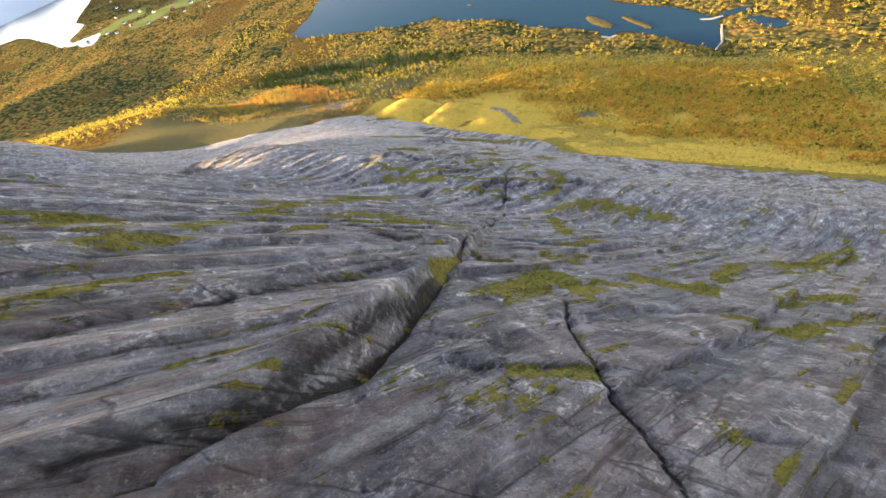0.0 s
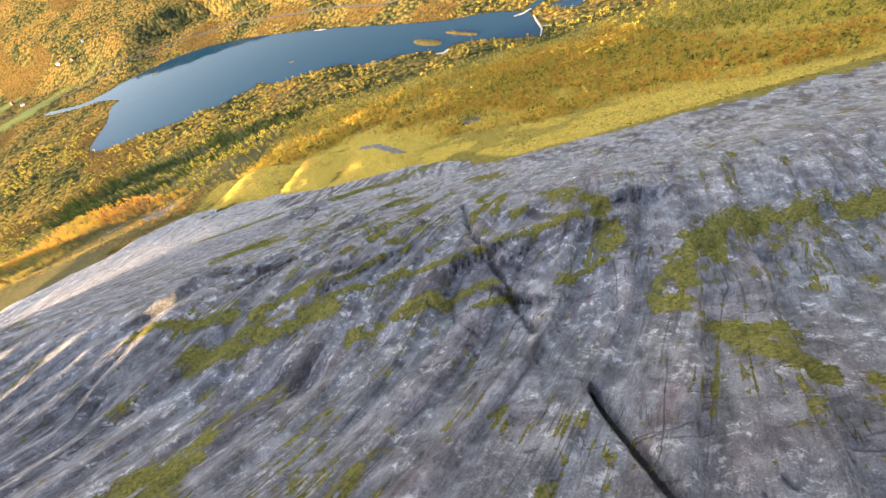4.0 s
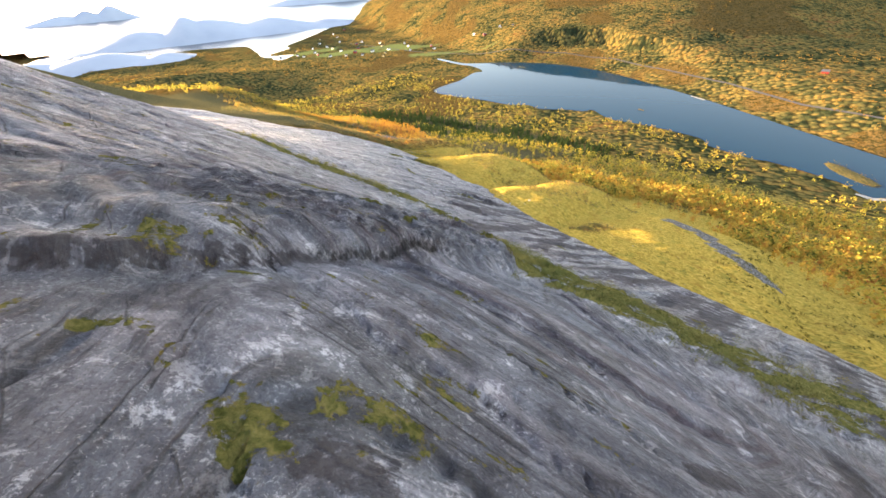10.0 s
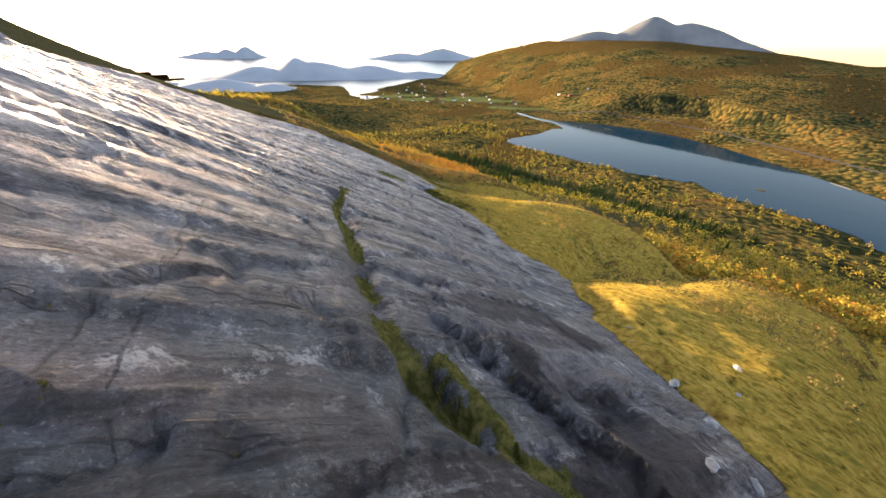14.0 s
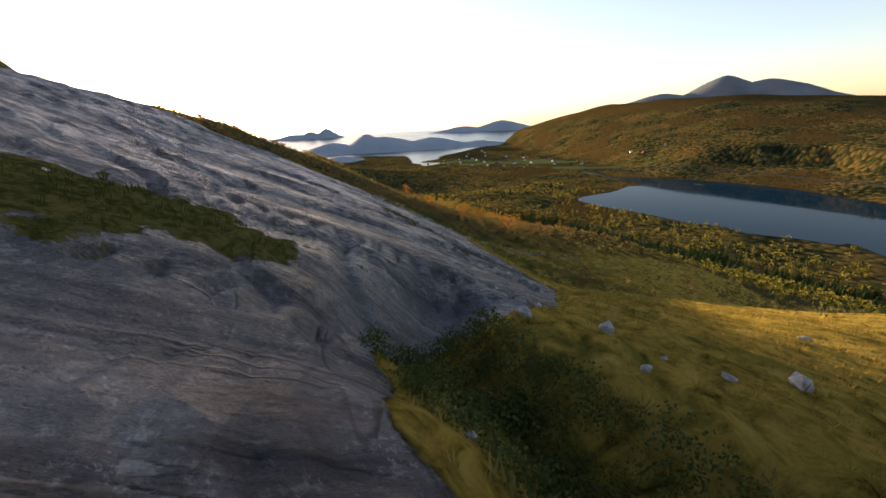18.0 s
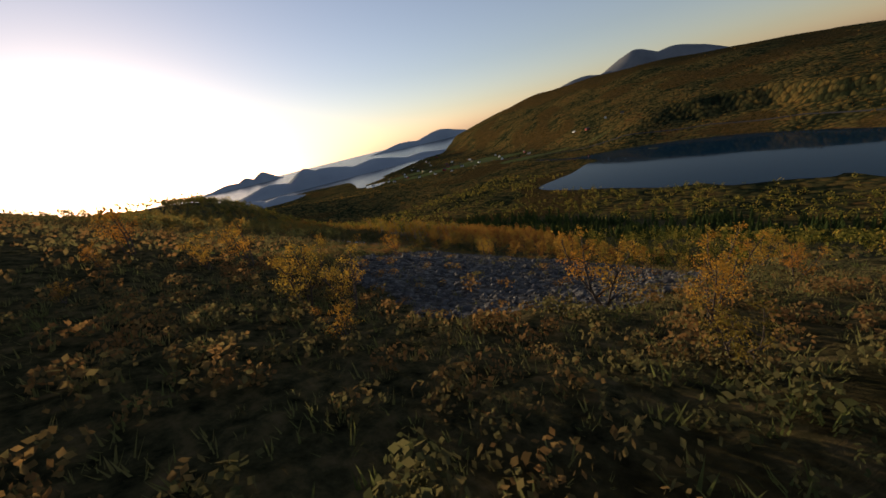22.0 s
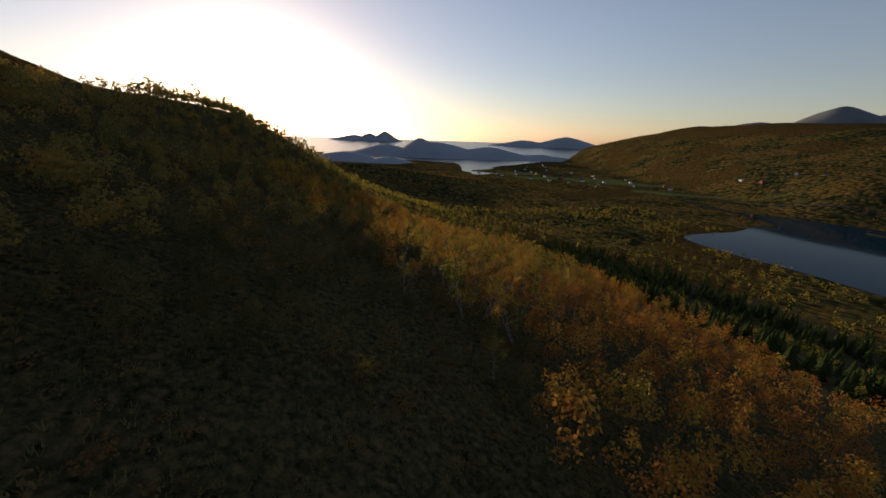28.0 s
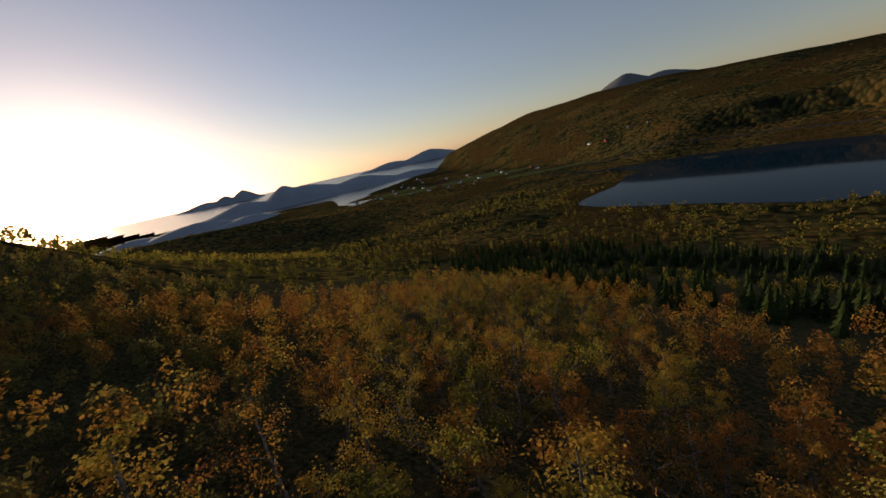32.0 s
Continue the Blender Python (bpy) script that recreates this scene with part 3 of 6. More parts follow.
    mk = calc(n, link, "ADD", calc(n, link, "MAXIMUM", attr(n, "moss"), creep), calc(n, link, "MULTIPLY", calc(n, link, "SUBTRACT", noise_node(n, link, 1.1, 9, 0.75, flat, 0.3), 0.5), 2.6))
    is_moss = calc(n, link, "MULTIPLY", span(n, link, mk, 0.42, 0.54), is_rock)
    col = mix(n, link, is_moss, col, moss)
    link(col, bsdf.inputs["Base Color"])
    dry = calc(n, link, "MULTIPLY", is_rock, calc(n, link, "SUBTRACT", 1.0, is_moss))
    sheen = calc(n, link, "MULTIPLY", span(n, link, attr(n, "fall"), 135.0, 170.0), span(n, link, wet_shade, 0.2, 0.6, 1.0, 0.0))
    link(calc(n, link, "MULTIPLY", dry, calc(n, link, "ADD", calc(n, link, "ADD", 0.14, calc(n, link, "MULTIPLY", sheen, 0.10)), calc(n, link, "MULTIPLY", wet_shade, 0.02))), bsdf.inputs["Specular IOR Level"])
    gloss = span(n, link, bed1, 0.35, 0.62, 0.80, 0.60)
    gloss = calc(n, link, "ADD", gloss, calc(n, link, "MULTIPLY", wet_shade, 0.10))
    gloss = calc(n, link, "SUBTRACT", gloss, calc(n, link, "MULTIPLY", sheen, span(n, link, bed2, 0.44, 0.58, 0.30, 0.05)))
    rough = mix(n, link, dry, (0.95, 0.95, 0.95), gloss)
    link(rough, bsdf.inputs["Roughness"])
    bump = n.new("ShaderNodeBump")
    bump.inputs["Strength"].default_value, bump.inputs["Distance"].default_value = 1.0, 0.26
    relief = calc(n, link, "ADD", calc(n, link, "MULTIPLY", bed2, 1.2), calc(n, link, "ADD", fine, bed1))
    relief = calc(n, link, "ADD", relief, calc(n, link, "MULTIPLY", grain, 0.45))
    crag = noise_node(n, link, 1.6, 8, 0.72, flat, 0.7)
    blocks = n.new("ShaderNodeTexVoronoi")
    blocks.inputs["Scale"].default_value = 1.25
    warp = n.new("ShaderNodeVectorMath")
    link(flat, warp.inputs[0])
    link(mid, warp.inputs[1])
    link(warp.outputs[0], blocks.inputs["Vector"])
    facets = n.new("ShaderNodeSeparateColor")
    link(blocks.outputs["Color"], facets.inputs[0])
    crag = calc(n, link, "ADD", crag, calc(n, link, "ADD", calc(n, link, "MULTIPLY", facets.outputs[0], 0.9), calc(n, link, "MULTIPLY", blocks.outputs["Distance"], -0.9)))
    relief = calc(n, link, "ADD", relief, calc(n, link, "MULTIPLY", calc(n, link, "MULTIPLY", crag, knob), 3.2))
    relief = calc(n, link, "SUBTRACT", relief, calc(n, link, "MULTIPLY", calc(n, link, "MULTIPLY", joint, is_rock), 0.6))
    link(relief, bump.inputs["Height"])
    broadbump = n.new("ShaderNodeBump")
    broadbump.inputs["Strength"].default_value, broadbump.inputs["Distance"].default_value = 0.8, 0.50
    link(calc(n, link, "MULTIPLY", calc(n, link, "ADD", noise_node(n, link, 0.8, 6, 0.65, flat, 0.8), bed1), dry), broadbump.inputs["Height"])
    crownbump = n.new("ShaderNodeBump")
    crownbump.inputs["Strength"].default_value, crownbump.inputs["Distance"].default_value = 0.5, 2.2
    link(calc(n, link, "MULTIPLY", calc(n, link, "SUBTRACT", 1.0, crowns.outputs["Distance"]), attr(n, "wooded")), crownbump.inputs["Height"])
    link(crownbump.outputs[0], broadbump.inputs["Normal"])
    link(broadbump.outputs[0], bump.inputs["Normal"])
    link(bump.outputs[0], bsdf.inputs["Normal"])
    return m


def leaf_material(name, stops, glow=0.45):
    """Leaves lit from the front and, thinner, through from behind. Each clump has its own tone."""
    m, n, link, bsdf = material(name)
    info, geo = n.new("ShaderNodeObjectInfo"), n.new("ShaderNodeNewGeometry")
    here = geo.outputs["Position"]
    tree = noise_node(n, link, 0.26, 1, 0.5, here)
    patch = noise_node(n, link, 0.022, 3, 0.6, here)
    own = calc(n, link, "ADD", calc(n, link, "MULTIPLY", calc(n, link, "SUBTRACT", tree, 0.5), 1.5), calc(n, link, "MULTIPLY", calc(n, link, "SUBTRACT", patch, 0.5), 0.8))
    own = calc(n, link, "ADD", own, calc(n, link, "MULTIPLY", calc(n, link, "SUBTRACT", info.outputs["Random"], 0.5), 0.9))
    tone = calc(n, link, "ADD", calc(n, link, "ADD", own, 0.5), calc(n, link, "MULTIPLY", calc(n, link, "SUBTRACT", geo.outputs["Random Per Island"], 0.5), 0.3))
    col = ramp(n, link, tone, stops)
    dif, tra, mx = n.new("ShaderNodeBsdfDiffuse"), n.new("ShaderNodeBsdfTranslucent"), n.new("ShaderNodeMixShader")
    link(col, dif.inputs["Color"])
    link(col, tra.inputs["Color"])
    mx.inputs[0].default_value = glow
    link(dif.outputs[0], mx.inputs[1])
    link(tra.outputs[0], mx.inputs[2])
    link(mx.outputs[0], n["Material Output"].inputs["Surface"])
    n.remove(bsdf)
    return m


def water_material(name, colour, rough, wave, ior=1.33):
    m, n, link, bsdf = material(name)
    bsdf.inputs["Base Color"].default_value = (*colour, 1)
    bsdf.inputs["Roughness"].default_value = rough
    bsdf.inputs["IOR"].default_value = ior
    bsdf.inputs["Specular IOR Level"].default_value = 0.16
    bump = n.new("ShaderNodeBump")
    bump.inputs["Strength"].default_value, bump.inputs["Distance"].default_value = wave, 0.3
    link(noise_node(n, link, 0.6, 3, 0.5, place(n, link, 20, (1, 0.4, 1))), bump.inputs["Height"])
    link(bump.outputs[0], bsdf.inputs["Normal"])
    return m


def plain(name, stops, scale, rough=0.8, bump=0.0):
    m, n, link, bsdf = material(name)
    f = noise_node(n, link, scale, 5, 0.6, place(n, link, 0, (1, 1, 1)))
    link(ramp(n, link, f, stops), bsdf.inputs["Base Color"])
    bsdf.inputs["Roughness"].default_value = rough
    bsdf.inputs["Specular IOR Level"].default_value = 0.5 if rough < 0.3 else 0.15
    if bump:
        b = n.new("ShaderNodeBump")
        b.inputs["Strength"].default_value, b.inputs["Distance"].default_value = 0.7, bump
        link(f, b.inputs["Height"])
        link(b.outputs[0], bsdf.inputs["Normal"])
    return m


GROUND = ground_material()
YELLOW = leaf_material("birch_leaves", [(0.02, (0.050, 0.056, 0.012)), (0.24, (0.17, 0.155, 0.030)), (0.48, (0.34, 0.250, 0.044)), (0.74, (0.38, 0.205, 0.036)), (0.98, (0.27, 0.115, 0.03))], 0.40)
ORANGE = leaf_material("orange_birch_leaves", [(0.04, (0.15, 0.11, 0.022)), (0.35, (0.38, 0.250, 0.040)), (0.65, (0.43, 0.225, 0.034)), (0.96, (0.36, 0.150, 0.028))], 0.42)
DUSKY = leaf_material("far_birch_leaves", [(0.05, (0.025, 0.032, 0.010)), (0.35, (0.070, 0.062, 0.020)), (0.6, (0.14, 0.098, 0.026)), (0.9, (0.16, 0.090, 0.024))], 0.35)
NEEDLES = leaf_material("spruce_needles", [(0.1, (0.010, 0.020, 0.008)), (0.5, (0.020, 0.036, 0.012)), (0.9, (0.035, 0.050, 0.016))], 0.15)
SHRUB = leaf_material("shrub_leaves", [(0.05, (0.030, 0.040, 0.012)), (0.40, (0.075, 0.078, 0.032)), (0.72, (0.14, 0.115, 0.045)), (0.98, (0.20, 0.11, 0.04))], 0.5)
OLIVE = leaf_material("olive_leaves", [(0.05, (0.065, 0.075, 0.024)), (0.45, (0.15, 0.140, 0.048)), (0.75, (0.24, 0.185, 0.050)), (0.98, (0.30, 0.17, 0.04))], 0.5)
FERN = leaf_material("fern_leaves", [(0.1, (0.050, 0.066, 0.020)), (0.5, (0.115, 0.125, 0.040)), (0.95, (0.20, 0.17, 0.06))], 0.45)
LAKE_WATER = water_material("lake_water", (0.006, 0.027, 0.044), 0.05, 0.012, 1.13)
SEA_WATER = water_material("sea_water", (0.01, 0.016, 0.022), 0.22, 0.25)
BARK = plain("birch_bark", [(0.38, (0.055, 0.045, 0.038)), (0.56, (0.19, 0.17, 0.145)), (0.75, (0.42, 0.39, 0.35))], 6.0, 0.8, 0.02)
STONE = plain("talus_stone", [(0.3, (0.030, 0.029, 0.029)), (0.55, (0.082, 0.078, 0.074)), (0.75, (0.20, 0.19, 0.17))], 1.7, 0.85, 0.08)
PALE = plain("pale_stone", [(0.3, (0.12, 0.115, 0.11)), (0.55, (0.27, 0.26, 0.245)), (0.75, (0.42, 0.41, 0.39))], 2.2, 0.85, 0.06)
# haze of distance is put into these two colours, as pale blue-grey
HILL = plain("hazy_hill_heath", [(0.3, (0.10, 0.11, 0.125)), (0.6, (0.16, 0.165, 0.17)), (0.8, (0.20, 0.18, 0.16))], 0.004, 0.95)
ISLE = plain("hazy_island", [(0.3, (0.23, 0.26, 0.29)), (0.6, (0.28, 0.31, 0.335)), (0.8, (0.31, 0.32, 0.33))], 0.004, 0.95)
SAND = plain("shore_sand", [(0.3, (0.22, 0.19, 0.14)), (0.7, (0.38, 0.33, 0.26))], 0.4, 0.9)


def sheet(name, co, faces, mat, smooth=True):
    """A mesh object from arrays of places and of faces with as many corners each."""
    me = bpy.data.meshes.new(name)
    co, faces = np.asarray(co, np.float32), np.asarray(faces, np.int32)
    k = faces.shape[1]
    me.vertices.add(len(co))
    me.vertices.foreach_set("co", co.ravel())
    me.loops.add(faces.size)
    me.loops.foreach_set("vertex_index", faces.ravel())
    me.polygons.add(len(faces))
    me.polygons.foreach_set("loop_start", np.arange(0, faces.size, k, dtype=np.int32))
    me.polygons.foreach_set("loop_total", np.full(len(faces), k, np.int32))
    if smooth:
        me.polygons.foreach_set("use_smooth", np.ones(len(faces), bool))
    me.update(calc_edges=True)
    me.materials.append(mat)
    return new(name, me)


def grid_faces(rows, cols):
    i = np.arange(rows - 1)[:, None] * cols + np.arange(cols - 1)[None, :]
    return np.stack([i, i + 1, i + cols + 1, i + cols], -1).reshape(-1, 4)


def grown(lo, hi, first, rate, reach):
    """Even steps from lo to hi, then steps that grow outwards."""
    mid = np.arange(lo, hi + first / 2, first)
    n_out = int(math.log(reach * (rate - 1) / first + 1) / math.log(rate))
    out = first * (rate ** np.arange(1, n_out + 1) - 1) / (rate - 1)
    return np.concatenate([(lo - out)[::-1], mid, hi + out])


# ---- ground: one sheet, finest along the valley of the flight, coarse towards the horizon ----
LINE_U = [-200, 0, 10, 27, 37, 56, 79, 102, 130, 159, 189, 219, 242, 298, 328, 357, 600]
LINE_V = [-200, 0, 19, 77, 104, 131, 157, 182, 200, 215, 230, 245, 260, 281, 289, 305, 480]


def middle(w):
    """The line along which the sheet is finest: how far it lies off the diagonal."""
    lw = (np.array(LINE_U) + np.array(LINE_V)) / math.sqrt(2)
    lc = (np.array(LINE_U) - np.array(LINE_V)) / math.sqrt(2)
    return np.interp(w, lw, lc)


def build_ground():
    wv = grown(-12, 474, 0.45, 1.055, 4600)
    av = grown(-6, 6, 0.32, 1.046, 4600)
    halves = (wv[1:] + wv[:-1]) / 2
    wv = np.sort(np.concatenate([wv, halves[((halves > -12) & (halves < 36)) | (np.abs(halves - 157) < 10)]]))
    halves = (av[1:] + av[:-1]) / 2
    av = np.sort(np.concatenate([av, halves[np.abs(halves) < 8]]))
    mid = middle(wv)
    mid = np.convolve(np.pad(mid, 40, "edge"), np.ones(81) / 81, "valid")
    w, a = np.meshgrid(wv, av, indexing="ij")
    c = a + mid[:, None]
    u, v = (w + c) / math.sqrt(2), (w - c) / math.sqrt(2)
    z = height(u, v)
    x, y = to_xy(u, v)
    near = (np.hypot(x - 80, y - 780) < 700) & (v > 430)
    gap = np.full(x.shape, 999.0)
    gap[near] = np.minimum(shore_gap(x[near], y[near], LAKE), shore_gap(x[near], y[near], POND))
    wet_in = np.zeros(x.shape, bool)
    wet_in[near] = inside(x[near], y[near], LAKE) | inside(x[near], y[near], POND)
    bank = np.where(wet_in, -0.5 - 0.02 * gap, np.minimum(z, -0.4 + 0.26 * np.maximum(gap - 12, 0)))
    z = np.where(near & (gap < 120) | wet_in, bank, z)
    # the fjord's basin
    out = (x < -700) & (y > 850)
    shore = np.full(x.shape, 999.0)
    shore[out] = shore_gap(x[out], y[out], FJORD) * np.where(inside(x[out], y[out], FJORD), -1.0, 1.0)
    z = np.where(shore < 40, np.where(shore < 0, -2 + np.clip(shore / 40, -1, 0) * 4, np.minimum(z, -2 + shore / 8)), z)
    ob = sheet("ground", np.stack([x, y, z], -1).reshape(-1, 3), grid_faces(*x.shape), GROUND)
    e = rock_edge(u, v)
    rock = step(-0.8, 0.8, e) * (u < 420)
    _, lip, own1, own2 = strata(u, v, True)
    moss = moss_at(u, v) * rock
    # damp runs, plus painted shade along hollows, overhangs and the boss's face
    wet_shade = rock * np.clip(sum(np.exp(-(line_gap(u, v, p) / h) ** 2) for p, h in WET_SHADE_LINES), 0, 1)
    pool = (np.abs(u - 97) < 9) & (np.abs(v - 174.5) < 9)
    wet_shade[pool] = np.where(inside(u[pool], v[pool], POOL), 1.3, wet_shade[pool])
    run = vnoise(bedding(u, v) / 1.1, v / 16, 66) + 0.5 * (vnoise(bedding(u, v) / 0.5, v / 9, 67) - 0.5)
    wet_shade = np.maximum(wet_shade, rock * step(0.60, 0.72, run) * step(34, 14, e) * step(125, 90, u))
    scree = step(0.45, 0.6, scree_at(u, v))
    # shade strip along the rock's foot, put into the colour, and random green patches
    lush_shade = step(24, 5, -e) * step(36, 8, u) + step(0.52, 0.64, fbm(u / 22, v / 22, 3, 83)) * 0.6 * step(60, 30, u)
    w_low = np.interp(u, [-900, -110, -75, -50, -22, 2, 20, 41, 55, 73, 120, 150, 167, 206, 430, 520, 900], [130, 172, 205, 217, 225, 232, 252, 275, 312, 328, 330, 322, 312, 312, 312, 130, 60])
    wooded = (v > w_low) * (v < 5000) * (1 - field_at(x, y)) * step(0.30, 0.42, fbm(x / 130, y / 130, 3, 141)) * step(165, 110, far_hill(x, y) + 60 * (fbm(x / 200, y / 200, 3, 143) - 0.5)) * (1 - np.clip(step(190, 240, u) * step(520, 440, u) * (v < 480), 0, 1))
    # gash: where cleft and lip shade is painted, and the pool's damp
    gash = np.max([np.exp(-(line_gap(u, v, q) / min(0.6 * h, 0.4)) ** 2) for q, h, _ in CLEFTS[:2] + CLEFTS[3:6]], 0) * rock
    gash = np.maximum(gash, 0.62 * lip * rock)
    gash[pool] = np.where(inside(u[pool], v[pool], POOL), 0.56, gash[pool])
    plate = 0.6 * own1 + 0.4 * own2
    grass = (1 - rock) * step(375, 325, v + 40 * (fbm(u / 25, v / 25, 2, 81) - 0.5)) * step(206, 186, u)
    grass = np.maximum(grass, 0.5 * (1 - rock) * step(560, 500, v) * step(240, 190, u))
    floor = (1 - rock) * step(300, 340, bent(u, v)) * step(560, 480, v) * (1 - scree) * step(190, 250, u) + step(200, 232, u) * (v < 480) * (1 - scree) * 0.8
    field = field_at(x, y)
    for name, val in (("bed", bedding(u, v)), ("fall", v), ("rock", rock), ("moss", moss), ("wet_shade", wet_shade), ("lush_shade", lush_shade), ("gash", gash), ("wooded", wooded), ("knob", lumpy(u, v)), ("plate", plate), ("scree", scree), ("grass", grass), ("floor", np.clip(floor * step(520, 430, u), 0, 1)), ("field", field)):
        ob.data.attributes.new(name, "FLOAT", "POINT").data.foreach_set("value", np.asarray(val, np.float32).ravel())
    return tagged(ob, "grey rock slab, autumn heath and woodland floor of a valley", "ground", kind="structure")


def moss_at(u, v):
    """How far a place is grown over with moss and grass, from 0 to 1."""
    ragged = fbm(u / 3.0, v / 3.0, 4, 31)
    moss = np.zeros(np.shape(u))
    for pts, half in MOSS_LINES:
        moss = np.maximum(moss, np.exp(-(line_gap(u, v, pts) / (min(0.75 * half, 3.2) * (0.25 + 1.9 * ragged ** 1.3) + 0.10)) ** 2))
    return moss * step(0.26, 0.42, fbm(u / 1.4, v / 1.4, 3, 33))


MOSS_START = [([(3.7, 4.1), (1, 4.8), (-1.8, 5.7)], 0.4), ([(4, 11.9), (2.1, 20), (-1, 16.6)], 2.9), ([(-7, 23), (-12.7, 22.5), (-22, 36.7)], 1.8), ([(-11.5, 15.8), (-15, 15.6), (-22.7, 20.8)], 0.8), ([(-19.9, 24.3), (-27.3, 27.9)], 1.2), ([(-28.9, 39.5), (-54.7, 65.2)], 2.9), ([(46.7, 6.3), (34.4, 6.7)], 2.9), ([(29.3, 5.6), (27.8, 7.9)], 1.7), ([(19.1, -0.6), (20.4, 1.1), (20.1, 2.5), (19.5, 3.9)], 0.4), ([(30.8, 10.2), (30.9, 11.7)], 2), ([(33.6, 16.7), (47.4, 30.7), (52.6, 55.6)], 2.9), ([(25, 14.2), (24.5, 17)], 1.4), ([(30.9, 26.7), (27.2, 29.9)], 2.9), ([(3.3, 17), (2.3, 15)], 2.2), ([(3.4, 11), (4.6, 10.6)], 0.5), ([(-1.3, 18), (-4.5, 19.6)], 1), ([(0.4, 35.3), (-3.5, 39.5)], 1.9), ([(9.7, 12.8), (11.2, 21.3)], 0.3)]
MOSS_CREST = [([(49.5, 27.6), (48.7, 32.9), (54.9, 47.8), (48.9, 57.3)], 2.9), ([(29.3, 21.3), (25.4, 22.3), (23.5, 23.4), (22.6, 26)], 1.1), ([(22.6, 26), (20.4, 28.2), (15.6, 30.1)], 1.7), ([(6.7, 62.4), (-3.5, 69.6), (-21.9, 69.7)], 2.9), ([(5.2, 57.5), (1, 42.3)], 2.3), ([(3.2, 26.5), (-0.1, 27.4), (-1.9, 27.2)], 0.5), ([(11.1, 22.8), (10.1, 21.7), (9.4, 20.8), (7.9, 20.3), (5.9, 20.5)], 0.3), ([(4, 23.5), (-1.3, 25)], 0.5), ([(14.5, 18.1), (13.8, 18.7), (13.2, 19.3), (13.3, 20.2)], 0.3), ([(20.8, 19.4), (19.8, 19.5)], 0.3), ([(18.6, 22.8), (17.7, 23.8)], 0.4)]
MOSS_BROW = [([(57.3, 68.2), (50.2, 70.1), (40.8, 71.5)], 2.6), ([(36.9, 66.4), (31.3, 67.8), (28.2, 68.7)], 1.4), ([(50.3, 74.1), (43, 76.2)], 1.8), ([(42.4, 73.9), (32.4, 74.2), (25.3, 73.9), (20.9, 74.4)], 0.6), ([(68.4, 74.4), (54, 74.6)], 1.4), ([(9.3, 83.8), (7.9, 80), (6.6, 76.9)], 2.9), ([(18.9, 75.1), (9.2, 75.9)], 1.1), ([(26.6, 68.3), (20.4, 69.5)], 0.8), ([(25.2, 66.2), (19.6, 67.3)], 0.4), ([(6, 73.7), (7.8, 70.4)], 1.6), ([(14.8, 66.9), (8.9, 68.8)], 0.7), ([(15.8, 80.5), (14, 81)], 0.8), ([(20.6, 82.2), (18.6, 85.1), (15.4, 89.3)], 1), ([(27.7, 77.6), (25.9, 78.6)], 0.6)]
MOSS_FACE = [([(41.4, 75.7), (39.4, 76.4), (36.7, 77.3), (33.1, 78.9)], 0.3), ([(32.2, 77.6), (30.6, 79.2), (29.2, 80.5), (28.1, 82.6), (25.3, 86.6)], 0.3), ([(33.1, 81.6), (30.5, 81.9), (28.2, 84.6)], 0.7), ([(40.1, 81.8), (38.1, 83.3), (36.1, 85.6), (34.3, 88.3), (32.9, 92), (28.9, 98.6), (22.1, 108.9)], 0.4), ([(47.9, 80.6), (42.3, 82.3)], 0.3), ([(37.3, 89.4), (38.9, 92.3)], 1.3), ([(42.5, 95.7), (39.5, 98.4)], 1.6), ([(40.8, 111.1), (34.6, 111.4)], 2.9), ([(78.8, 103.7), (64.9, 107.2)], 2.9), ([(17.2, 112), (12.9, 110.2)], 2.9), ([(17, 95.3), (19.4, 90.1), (18.8, 88)], 1.3), ([(18.5, 86.6), (21, 83.7)], 1.1), ([(15.2, 89.4), (16.2, 86.4), (17.2, 84.2)], 0.7), ([(17.4, 83.2), (18.2, 81.8)], 0.7), ([(21.7, 82.2), (21.3, 81.1)], 0.3)]
MOSS_BUSH = [([(38.3, 87.6), (37, 88.6), (35.5, 90), (34.2, 90.5)], 0.3), ([(39.6, 88), (38.1, 88.6)], 0.6), ([(37.9, 89.5), (38.2, 90.8), (39.1, 93)], 0.4), ([(42.6, 95.1), (40.8, 95.4), (40.2, 98.9)], 1.2), ([(34.2, 92.8), (33.5, 94.8), (31.4, 96.8)], 1.4), ([(31.5, 97.1), (28.8, 100.2)], 1.4), ([(40, 111.5), (34.1, 110.8)], 2.9), ([(33, 89.9), (32.1, 91.2), (31.1, 92.7), (29.6, 95.3)], 0.3), ([(28.3, 100.3), (25.5, 104), (22.9, 108.3)], 0.3), ([(55.3, 99.4), (54.6, 104.4)], 1.3), ([(76.1, 100.8), (77.1, 105.4), (70.4, 112.2)], 2.9), ([(18.5, 116.9), (13.4, 114.2)], 2.5)]
